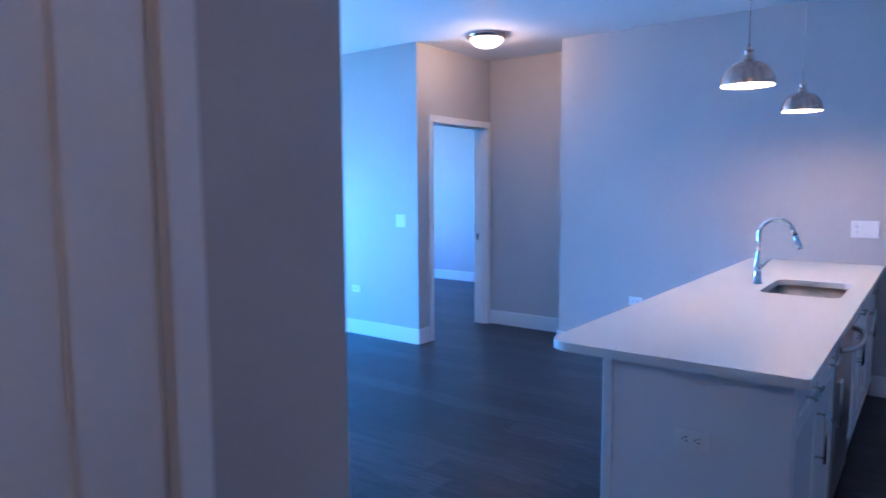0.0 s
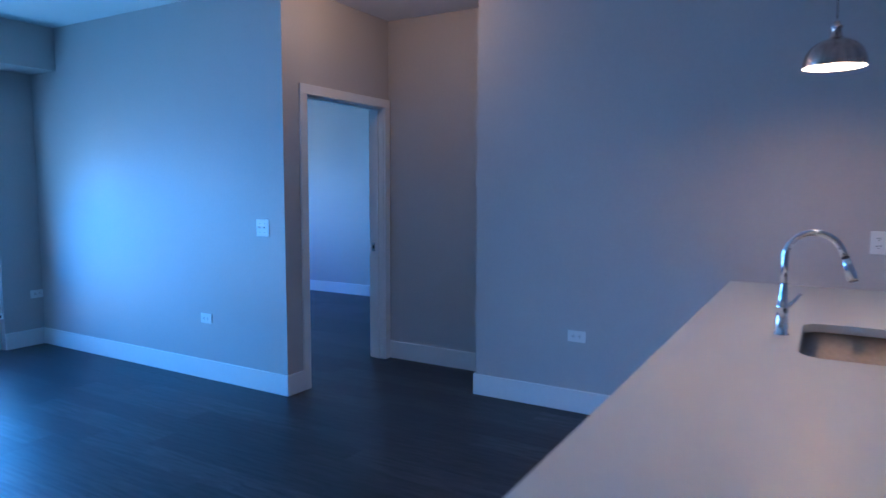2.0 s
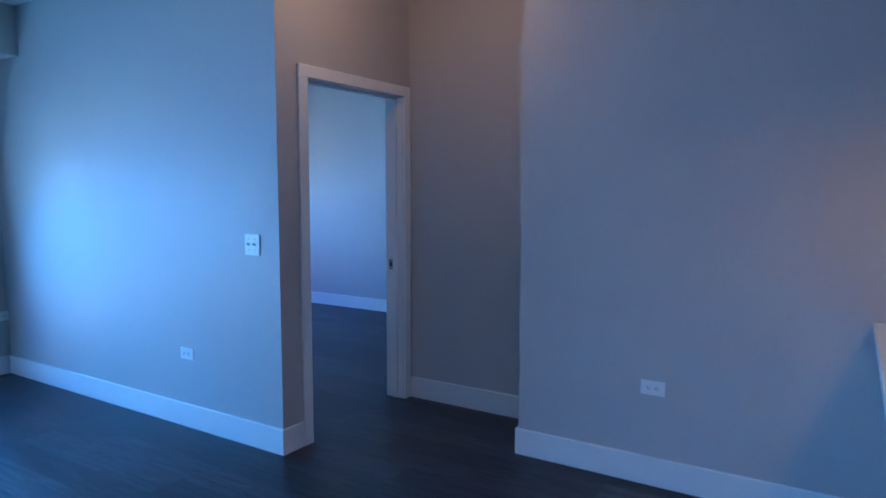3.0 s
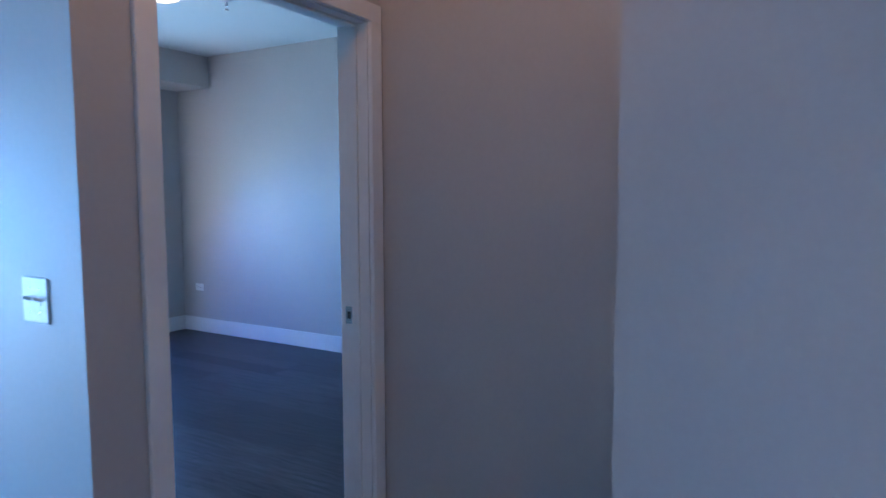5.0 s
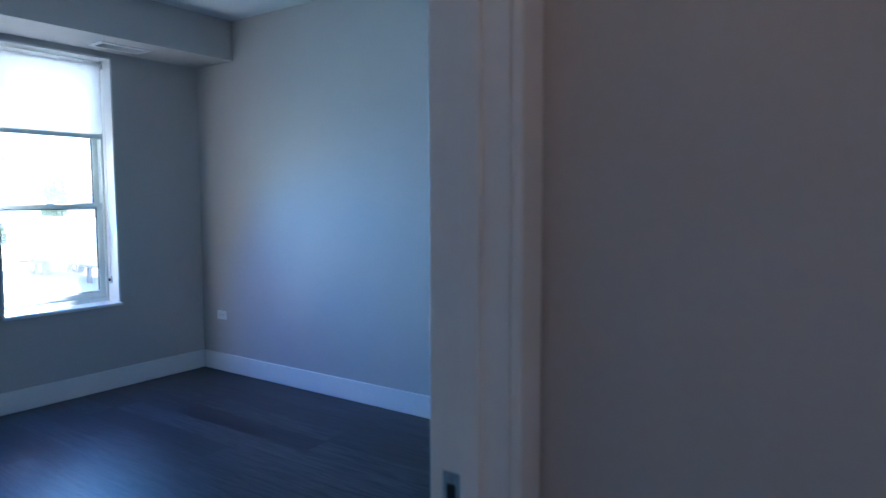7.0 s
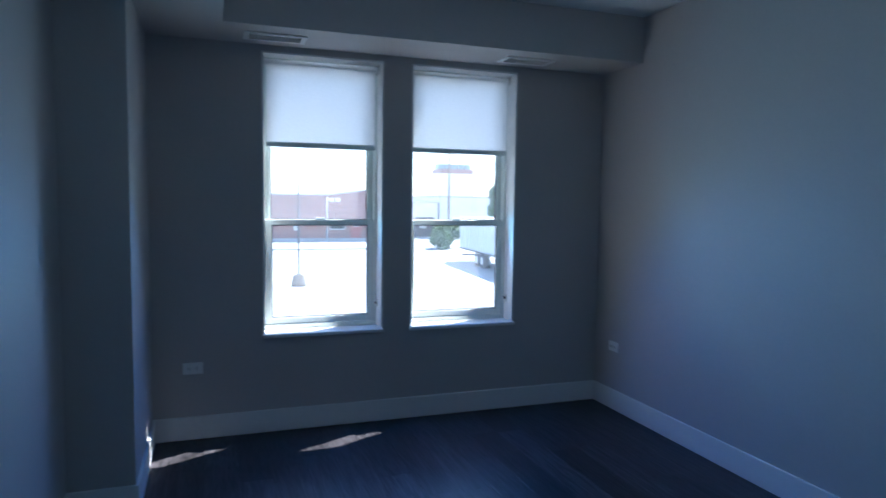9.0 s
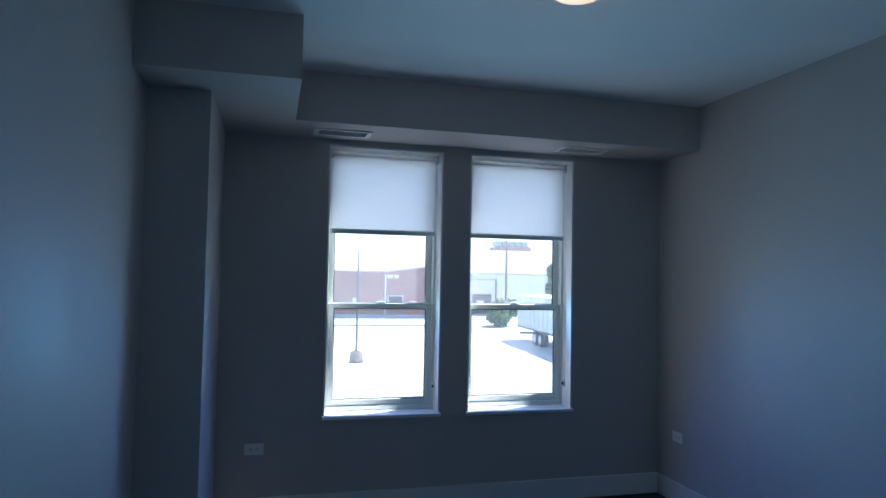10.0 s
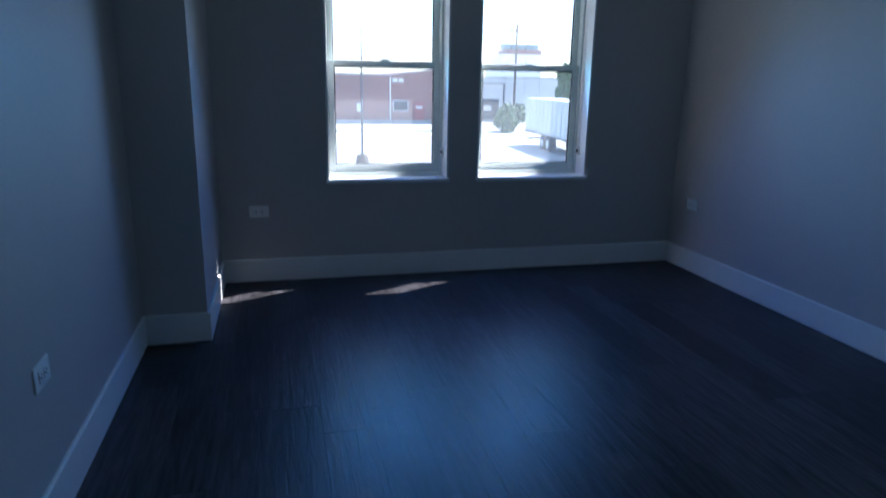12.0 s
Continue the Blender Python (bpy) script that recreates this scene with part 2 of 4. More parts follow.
def add_tube(bm, points, radius, sides=12, caps=True):
    """A round tube along the points; radius is one number, or one for each point."""
    points = [Vector(p) for p in points]
    radii = radius if isinstance(radius, (list, tuple)) else [radius] * len(points)
    rings, side = [], None
    for i, p in enumerate(points):
        way = (points[min(i + 1, len(points) - 1)] - points[max(i - 1, 0)]).normalized()
        if side is None:
            side = way.orthogonal().normalized()
        side = (side - way * side.dot(way)).normalized()
        up = way.cross(side)
        rings.append([bm.verts.new(p + radii[i] * (math.cos(a) * side + math.sin(a) * up)) for a in (2 * math.pi * k / sides for k in range(sides))])
    for a, b in zip(rings, rings[1:]):
        for k in range(sides):
            bm.faces.new((a[k], a[(k + 1) % sides], b[(k + 1) % sides], b[k])).smooth = True
    if caps:
        bm.faces.new(rings[0][::-1])
        bm.faces.new(rings[-1])
    return bm


def tube(points, radius, sides=12):
    return add_tube(bmesh.new(), points, radius, sides)


def add_lathe(bm, profile, sides=40, centre=(0, 0, 0)):
    """Turns a profile of (radius, height) round the z axis."""
    cx, cy, cz = centre
    rings = []
    for r, z in profile:
        if r < 1e-5:
            rings.append([bm.verts.new((cx, cy, cz + z))])
        else:
            rings.append([bm.verts.new((cx + r * math.cos(a), cy + r * math.sin(a), cz + z)) for a in (2 * math.pi * k / sides for k in range(sides))])
    for a, b in zip(rings, rings[1:]):
        for k in range(sides):
            j = (k + 1) % sides
            if len(a) == 1 and len(b) > 1:
                f = bm.faces.new((a[0], b[j], b[k]))
            elif len(b) == 1 and len(a) > 1:
                f = bm.faces.new((a[k], a[j], b[0]))
            elif len(a) > 1:
                f = bm.faces.new((a[k], a[j], b[j], b[k]))
            else:
                continue
            f.smooth = True
    return bm


def lathe(profile, sides=40, centre=(0, 0, 0)):
    return add_lathe(bmesh.new(), profile, sides, centre)


def outline_prism(outline, z0, z1):
    """A flat slab with the given outline (x, y)."""
    bm = bmesh.new()
    low = [bm.verts.new((x, y, z0)) for x, y in outline]
    top = [bm.verts.new((x, y, z1)) for x, y in outline]
    bm.faces.new(low[::-1])
    bm.faces.new(top)
    for i in range(len(outline)):
        j = (i + 1) % len(outline)
        bm.faces.new((low[i], low[j], top[j], top[i]))
    return bm


def rounded(x0, x1, y0, y1, radii, steps=8):
    """The outline of a rectangle with rounded corners; radii from (x0, y0) anticlockwise."""
    out = []
    for (cx, cy, sx, sy, a0), r in zip(((x0, y0, 1, 1, 180), (x1, y0, -1, 1, 270), (x1, y1, -1, -1, 0), (x0, y1, 1, -1, 90)), radii):
        for k in range(steps + 1):
            a = radians(a0 + 90 * k / steps)
            out.append((cx + sx * r + r * math.cos(a), cy + sy * r + r * math.sin(a)))
    return out


def mesh_of(name, bm, mat, tidy=True):
    if tidy:
        bmesh.ops.recalc_face_normals(bm, faces=bm.faces)
    me = bpy.data.meshes.new(name)
    bm.to_mesh(me)
    bm.free()
    me.materials.append(mat)
    return me


def part(name, bm, mat, parent, label=""):
    ob = new(name, mesh_of(name, bm, mat))
    ob.parent = parent
    return tagged(ob, label) if label else ob


def structure(name, bm, mat, label, category):
    return tagged(new(name, mesh_of(name, bm, mat)), label, category, kind="structure")


def thing(name, place, label, category, group="", turn=0.0, kind=""):
    ob = new(name)
    ob.matrix_basis = pose(*place, 0, 0, turn)
    return tagged(ob, label, category, group, kind)


# ---------------------------------------------------------------- the shell
H = 2.76
RM, RC = 0.709, -1.08          # main wall's face, its free edge
NOOK = 1.21
BX0, BX1, BY1 = 0.185, 3.602, 4.278
LY1 = 2.99
HALL = (-3.625, -2.75)          # corner of the closet block
WINDOWS = [(1.136, 1.921), (2.114, 2.900)]
WZ0, WZ1 = 0.636, 2.422
OUT = 4.548
COL = (0.478, 3.32)             # inner corner of the boxed column
DOOR = (0.225, 1.133, 2.06)

structure("wall_living_side", boxes((0, BX0, 0, 3.2, -0.2, H)), WALL, "grey painted wall between the living room and the bedroom", "wall")
structure("wall_bedroom_door", boxes((BX0, DOOR[0] - 0.02, 0, 0.13, 0, H), (DOOR[1] + 0.02, 3.72, 0, 0.13, 0, H), (DOOR[0] - 0.02, DOOR[1] + 0.02, 0, 0.13, DOOR[2] + 0.02, H)), WALL, "grey painted wall with the bedroom door opening", "wall")
structure("wall_nook", boxes((NOOK, 1.34, RC, 0, 0, H)), WALL, "grey painted wall at the back of the recess", "wall")
structure("wall_main", boxes((RM, 1.34, -5.5, RC, 0, H)), WALL, "large grey painted wall that the counter meets", "wall")
structure("wall_bedroom_east", boxes((BX1, 3.72, 0.13, OUT, -0.2, H)), WALL, "grey painted bedroom side wall", "wall")
w1, w2 = WINDOWS
structure("wall_window", boxes(
    (0.34, w1[0], BY1, OUT, -0.2, H), (w1[1], w2[0], BY1, OUT, -0.2, H), (w2[1], BX1, BY1, OUT, -0.2, H),
    *[b for a, c in WINDOWS for b in ((a, c, BY1, OUT, -0.2, WZ0 - 0.02), (a, c, BY1, OUT, WZ1, H))]), WALL, "grey painted bedroom wall with two window openings", "wall")
structure("wall_column", boxes((BX0, COL[0], COL[1], 3.44, -0.2, H), (0.34, COL[0], 3.44, BY1, -0.2, H), (0.06, BX0, 3.2, 3.44, -0.2, H)), WALL, "grey boxed column in the bedroom corner", "column")
structure("soffit_bedroom", boxes((COL[0], BX1, 3.807, BY1, 2.46, H), (BX0, COL[0], 2.975, COL[1], 2.46, H), (COL[0], 0.902, 2.975, 3.807, 2.46, H)), WALL, "grey painted dropped soffit over the bedroom windows", "soffit")
LD = (-3.13, -0.335, 2.27)     # balcony door opening
structure("wall_balcony", boxes((HALL[0] - 0.13, LD[0], LY1, 3.2, -0.2, H), (LD[1], 0, LY1, 3.2, -0.2, H), (LD[0], LD[1], LY1, 3.2, LD[2], H)), WALL, "grey painted wall with the balcony door opening", "wall")
structure("soffit_living", boxes((HALL[0], 0, 2.60, LY1, 2.405, H)), WALL, "grey painted dropped soffit over the balcony door", "soffit")
CD = (-4.87, HALL[0] - 0.411, 2.06)
structure("wall_closet", boxes((-6.6, CD[0], HALL[1], HALL[1] + 0.13, 0, H), (CD[1], HALL[0], HALL[1], HALL[1] + 0.13, 0, H), (CD[0], CD[1], HALL[1], HALL[1] + 0.13, CD[2], H)), WALL, "grey painted hall wall with a closet door", "wall")
structure("wall_living_west", boxes((HALL[0] - 0.13, HALL[0], HALL[1] + 0.13, LY1, 0, H)), WALL, "grey painted living room side wall", "wall")
structure("wall_kitchen_end", boxes((-6.6, RM, -5.63, -5.5, 0, H)), WALL, "grey painted kitchen end wall", "wall")
structure("wall_hall_end", boxes((-6.73, -6.6, -5.63, HALL[1] + 0.13, 0, H)), WALL, "grey painted hall end wall", "wall")
structure("ceiling", boxes((-6.73, 3.72, -5.63, OUT, H, H + 0.2)), CEILING, "white painted ceiling", "ceiling")

# baseboards, butted end to end
BB, BT = 0.145, 0.015


def baseboard(*runs):
    structure("baseboard", boxes(*[(*r, 0, BB) for r in runs], bevel=0.003), TRIM, "tall white painted baseboard", "baseboard")


baseboard((-BT, 0, -BT, LY1 - BT))
baseboard((0, 0.155, -BT, 0))
baseboard((NOOK - BT, NOOK, RC, -0.018))
baseboard((RM - BT, RM, -2.89, RC + BT))
baseboard((RM - BT, RM, -5.5, -3.49))
baseboard((RM, NOOK - BT, RC, RC + BT))
baseboard((LD[1] + 0.0, 0, LY1 - BT, LY1))
baseboard((BX0, BX0 + BT, 0.15, COL[1] - BT))
baseboard((BX0, COL[0] + BT, COL[1] - BT, COL[1]))
baseboard((COL[0], COL[0] + BT, COL[1], BY1 - BT))
baseboard((COL[0], BX1, BY1 - BT, BY1))
baseboard((BX1 - BT, BX1, 0.13, BY1 - BT))
baseboard((HALL[0], HALL[0] + BT, HALL[1], LY1))
baseboard((CD[1] + 0.053, HALL[0] + BT, HALL[1] - BT, HALL[1]))
baseboard((HALL[0] + BT, LD[0], LY1 - BT, LY1))


def door_frame(name, x0, x1, top, y0, y1, label, strike=False):
    """A cased opening in a wall along x: jamb liner, stop and casing on both faces."""
    ob = tagged(new(name), label, "door frame", kind="structure")
    part("jamb", boxes((x0 - 0.019, x0, y0, y1, 0, top), (x1, x1 + 0.019, y0, y1, 0, top), (x0 - 0.019, x1 + 0.019, y0, y1, top, top + 0.019)), TRIM, ob)
    part("stop", boxes((x0, x0 + 0.011, y0 + 0.045, y0 + 0.080, 0, top - 0.011), (x1 - 0.011, x1, y0 + 0.045, y0 + 0.080, 0, top - 0.011), (x0, x1, y0 + 0.045, y0 + 0.080, top - 0.011, top), bevel=0.002), TRIM, ob)
    for a, b in ((y0 - 0.018, y0), (y1, y1 + 0.018)):
        part("casing", boxes((x0 - 0.072, x0 - 0.004, a, b, 0, top + 0.004), (x1 + 0.004, x1 + 0.072, a, b, 0, top + 0.004), (x0 - 0.072, x1 + 0.072, a, b, top + 0.004, top + 0.072), bevel=0.003), TRIM, ob)
    if strike:
        plate = part("strike_plate", boxes((x1 - 0.002, x1 + 0.001, y0 + 0.084, y0 + 0.118, 0.900, 0.970), bevel=0.0008), NICKEL, ob, "small brushed nickel strike plate")
        part("latch_hole", boxes((x1 - 0.0035, x1 - 0.0019, y0 + 0.094, y0 + 0.109, 0.921, 0.950)), BLACK, plate)
        for z in (0.909, 0.961):
            bm = bmesh.new()
            bmesh.ops.create_uvsphere(bm, u_segments=8, v_segments=6, radius=0.0035, matrix=pose(x1 - 0.002, y0 + 0.101, z))
            part("screw", bm, NICKEL, plate)
    return ob


door_frame("door_frame_bedroom", DOOR[0], DOOR[1], DOOR[2], 0, 0.13, "white painted door frame with no leaf in the opening", True)


def closet_door():
    """The closed white panel door beside which the walk begins."""
    x0, x1, top = CD[0] + 0.02, CD[1] - 0.02, CD[2] - 0.02
    y = HALL[1]
    ob = tagged(new("door_closet"), "closed white painted panel door in the hall", "door", kind="structure")
    part("jamb", boxes((CD[0], x0, y, y + 0.13, 0, top), (x1, CD[1], y, y + 0.13, 0, top), (CD[0], CD[1], y, y + 0.13, top, CD[2])), TRIM, ob)
    part("casing", boxes((x0 - 0.072, x0 - 0.004, y - 0.018, y, 0, top + 0.004), (x1 + 0.004, x1 + 0.072, y - 0.018, y, 0, top + 0.004), (x0 - 0.072, x1 + 0.072, y - 0.018, y, top + 0.004, top + 0.072), bevel=0.004), TRIM, ob)
    leaf = part("leaf", boxes((x0 + 0.003, x1 - 0.003, y + 0.024, y + 0.05, 0.01, top - 0.003)), TRIM, ob)
    a, b = x0 + 0.003, x1 - 0.003
    part("stile", boxes((a, a + 0.15, y + 0.010, y + 0.024, 0.01, top - 0.003), bevel=0.005), TRIM, leaf)
    part("stile", boxes((b - 0.15, b, y + 0.010, y + 0.024, 0.01, top - 0.003), bevel=0.005), TRIM, leaf)
    for z0, z1 in ((0.01, 0.24), (top - 0.16, top - 0.003)):
        part("rail", boxes((a + 0.15, b - 0.15, y + 0.010, y + 0.024, z0, z1), bevel=0.005), TRIM, leaf)
    return ob


closet_door()

# ---------------------------------------------------------------- windows


def double_hung(name, x0, x1):
    """A vinyl sash window set back in its opening, with a deep sill."""
    ob = tagged(new(name), "white vinyl double-hung window in a deep reveal", "window", kind="structure")
    y = 4.418
    f = 0.028
    part("window_frame", boxes((x0, x0 + f, y, y + 0.10, WZ0, WZ1), (x1 - f, x1, y, y + 0.10, WZ0, WZ1), (x0 + f, x1 - f, y, y + 0.10, WZ0, WZ0 + 0.035), (x0 + f, x1 - f, y, y + 0.10, WZ1 - f, WZ1), bevel=0.003), VINYL, ob)
    part("reveal", boxes((x0, x0 + 0.012, BY1 + 0.001, y, WZ0, WZ1 - 0.012), (x1 - 0.012, x1, BY1 + 0.001, y, WZ0, WZ1 - 0.012), (x0, x1, BY1 + 0.001, y, WZ1 - 0.012, WZ1)), TRIM, ob)
    part("window_sill", boxes((x0 - 0.006, x1 + 0.006, BY1 - 0.022, y + 0.01, WZ0 - 0.022, WZ0 + 0.002), bevel=0.004), TRIM, ob)
    mid = 1.350
    for label, za, zb, ya, s in (("lower_sash", WZ0 + 0.035, mid + 0.02, y + 0.012, 0.042), ("upper_sash", mid - 0.02, WZ1 - f, y + 0.052, 0.038)):
        a, b = x0 + f, x1 - f
        d = 0.032
        sash = part(label, boxes((a, a + s, ya, ya + d, za, zb), (b - s, b, ya, ya + d, za, zb), (a + s, b - s, ya, ya + d, za, za + s), (a + s, b - s, ya, ya + d, zb - s * 0.85, zb), bevel=0.003), VINYL, ob)
        part("gasket", boxes((a + s, a + s + 0.006, ya + 0.008, ya + 0.020, za + s, zb - s * 0.85), (b - s - 0.006, b - s, ya + 0.008, ya + 0.020, za + s, zb - s * 0.85), (a + s, b - s, ya + 0.008, ya + 0.020, zb - s * 0.85 - 0.007, zb - s * 0.85), (a + s, b - s, ya + 0.008, ya + 0.020, za + s, za + s + 0.006)), DARK, sash)
        pane = part("pane", boxes((a + s, b - s, ya + 0.012, ya + 0.016, za + s, zb - s * 0.85)), GLASS, sash)
        pane.visible_shadow = False
    part("sash_lock", boxes(((x0 + x1) / 2 - 0.03, (x0 + x1) / 2 + 0.03, y - 0.002, y + 0.02, mid + 0.02, mid + 0.034), bevel=0.003), VINYL, ob)
    return ob


for i, (a, b) in enumerate(WINDOWS):
    double_hung(f"window_{i + 1}", a, b)


def roller_blind(x0, x1, top, drop, y, chain_z, width=None):
    """A roller blind half lowered: cassette, tube, cloth, hem bar, chain and its clip."""
    ob = thing("roller_blind", ((x0 + x1) / 2, y, drop), "white roller blind lowered part of the way", "blind", "roller blinds")
    h, w = top - drop, (x1 - x0) / 2
    part("roller", tube([(-w + 0.014, 0.022, h - 0.032), (w - 0.014, 0.022, h - 0.032)], 0.023, 18), CLOTH, ob)
    for sx in (-1, 1):
        part("bracket", boxes((sx * (w - 0.007) - 0.006, sx * (w - 0.007) + 0.006, -0.004, 0.05, h - 0.06, h - 0.001), bevel=0.002), PLASTIC, ob)
    bm = bmesh.new()
    n = 9
    for k in range(n):
        a, b = -w + 0.024 + (2 * w - 0.048) * k / n, -w + 0.024 + (2 * w - 0.048) * (k + 1) / n
        add_box(bm, a, b, 0.0015, 0.0025, 0.012, h - 0.032)
    bmesh.ops.remove_doubles(bm, verts=bm.verts, dist=1e-5)
    part("cloth", bm, CLOTH, ob)
    part("hem_bar", boxes((-w + 0.022, w - 0.022, -0.009, 0.013, -0.016, 0.018), bevel=0.005, segments=2), VINYL, ob)
    part("chain", tube([(w - 0.006, -0.004, h - 0.06), (w - 0.006, -0.004, chain_z - drop)], 0.0018, 6), PLASTIC, ob)
    clip = part("chain_clip", boxes((w - 0.016, w + 0.004, -0.016, 0.006, chain_z - drop - 0.025, chain_z - drop + 0.025), bevel=0.004), PLASTIC, ob)
    part("clip_wheel", tube([(w - 0.020, -0.006, chain_z - drop), (w - 0.012, -0.006, chain_z - drop)], 0.012, 12), DARK, clip)
    return ob


for a, b in WINDOWS:
    roller_blind(a + 0.012, b - 0.012, WZ1 - 0.012, 1.856, 4.378, 0.80)


def sliding_door():
    """Three-panel sliding glass door to the balcony."""
    ob = tagged(new("door_balcony"), "white framed sliding glass door to the balcony", "glass door", kind="structure")
    x0, x1, top = LD
    y = 3.06
    part("door_frame", boxes((x0, x0 + 0.05, y, y + 0.12, 0, top), (x1 - 0.05, x1, y, y + 0.12, 0, top), (x0 + 0.05, x1 - 0.05, y, y + 0.12, top - 0.05, top), bevel=0.003), VINYL, ob)
    part("threshold", boxes((x0 + 0.05, x1 - 0.05, y - 0.01, y + 0.13, 0, 0.03), bevel=0.004), RAIL, ob)
    third = (x1 - x0 - 0.10) / 3
    for k, ya in enumerate((0.065, 0.015, 0.065)):
        a, b, ya = x0 + 0.05 + third * k - 0.03 * (k > 0), x0 + 0.05 + third * (k + 1) + 0.03 * (k < 2), y + ya
        s, za, zb = 0.075, 0.03, top - 0.05
        panel = part("door_panel", boxes((a, a + s, ya, ya + 0.04, za, zb), (b - s, b, ya, ya + 0.04, za, zb), (a + s, b - s, ya, ya + 0.04, za, za + 0.10), (a + s, b - s, ya, ya + 0.04, zb - s, zb), bevel=0.003), VINYL, ob)
        pane = part("pane", boxes((a + s, b - s, ya + 0.016, ya + 0.022, za + 0.10, zb - s)), GLASS, panel)
        pane.visible_shadow = False
    return ob


sliding_door()
roller_blind(LD[0] + 0.01, LD[1] - 0.005, LD[2] - 0.002, 1.815, 3.012, 0.30)

# ---------------------------------------------------------------- kitchen counter
CX0, CX1, CY0, CY1 = -2.555, RM, -3.538, -2.682
SINK = (-0.965, -0.370, -3.445, -3.073)


def countertop():
    ob = tagged(new("countertop"), "white quartz countertop with a rounded corner and a sink cut-out", "countertop")
    outer = rounded(CX0, CX1 - 0.001, CY0, CY1, (0.02, 0.001, 0.001, 0.09), 10)
    hole = rounded(*SINK, (0.07,) * 4, 10)
    bm = bmesh.new()
    rings = [[bm.verts.new((x, y, z)) for x, y in ring] for ring, z in ((outer, 0.883), (outer, 0.915), (hole, 0.915), (hole, 0.883))]
    n = len(outer)
    for a, b in zip(rings, rings[1:] + rings[:1]):
        for i in range(n):
            bm.faces.new((a[i], a[(i + 1) % n], b[(i + 1) % n], b[i]))
    rim = [e for e in bm.edges if abs(e.verts[0].co.z - e.verts[1].co.z) < 1e-6 and e.calc_face_angle(0) > 1]
    bmesh.ops.bevel(bm, geom=rim, offset=0.003, segments=2, affect="EDGES", profile=0.5)
    part("slab", bm, QUARTZ, ob)
    return ob


countertop()


def kitchen_sink():
    ob = thing("kitchen_sink", ((SINK[0] + SINK[1]) / 2, (SINK[2] + SINK[3]) / 2, 0.69), "stainless steel undermount sink set in the white counter", "sink")
    w, d = (SINK[1] - SINK[0]) / 2 + 0.006, (SINK[3] - SINK[2]) / 2 + 0.006
    bm = bmesh.new()
    rings = []
    for grow, z, r in ((0.025, 0.192, 0.09), (0.0, 0.192, 0.075), (0.0, 0.04, 0.075), (-0.012, 0.012, 0.07), (-0.035, 0.0, 0.06)):
        rings.append([bm.verts.new((x, y, z)) for x, y in rounded(-w - grow, w + grow, -d - grow, d + grow, (r,) * 4, 8)])
    for a, b in zip(rings, rings[1:]):
        for k in range(len(a)):
            bm.faces.new((a[k], a[(k + 1) % len(a)], b[(k + 1) % len(a)], b[k])).smooth = True
    bm.faces.new(rings[-1])
    bowl = part("bowl", bm, SINK_STEEL, ob)
    part("drain", lathe([(0, 0.002), (0.02, 0.002), (0.035, 0.006), (0.045, 0.004), (0.046, 0.0)], 24, (0, 0.03, 0)), CHROME, bowl, "chrome drain")
    return ob


kitchen_sink()


def faucet():
    ob = thing("faucet", (-0.66, -3.01, 0.915), "tall chrome pull-down faucet standing behind the sink", "faucet")
    part("base", lathe([(0.0, 0), (0.027, 0), (0.027, 0.005), (0.0205, 0.010), (0.0195, 0.095), (0.0205, 0.098), (0.0205, 0.104), (0.0165, 0.112), (0.0135, 0.145), (0.0120, 0.185)], 24), CHROME, ob)
    arc = [(0, 0, 0.18), (0, 0, 0.25), (0, 0, 0.28)]
    for k in range(1, 15):
        a = radians(180 - 155 * k / 14)
        arc.append((-0.004 * k / 14, -0.088 - 0.088 * math.cos(a), 0.28 + 0.088 * math.sin(a)))
    end = arc[-1]
    arc.append((end[0], end[1] - 0.012, end[2] - 0.028))
    part("spout", tube(arc, 0.0118, 16), CHROME, ob)
    e = Vector(arc[-1])
    way = Vector((0, -0.33, -0.94)).normalized()
    part("ring", tube([e, e + way * 0.006], 0.0125, 16), DARK, ob)
    head = part("spray_head", tube([e + way * 0.006, e + way * 0.03, e + way * 0.075, e + way * 0.082], [0.0130, 0.0150, 0.0175, 0.0155], 16), CHROME, ob)
    part("nozzle", tube([e + way * 0.0825, e + way * 0.086], 0.014, 16), DARK, head)
    part("lever", tube([(0.02, -0.005, 0.085), (0.038, -0.012, 0.092), (0.062, -0.045, 0.13), (0.068, -0.055, 0.142)], [0.010, 0.008, 0.005, 0.0045], 10), CHROME, ob)
    return ob


faucet()


def bar_handle(parent, a, b, out=0.03):
    """A bar pull with two feet, between two points of a front in the plane y = const."""
    a, b = Vector(a), Vector(b)
    off = Vector((0, -out, 0))
    way = (b - a).normalized()
    h = part("handle", tube([a + off - way * 0.02, b + off + way * 0.02], 0.006, 10), NICKEL, parent, "brushed nickel bar handle")
    for p in (a, b):
        part("foot", tube([p, p + off], 0.0045, 8), NICKEL, h)
    return h


FY = -3.495                    # cabinet fronts


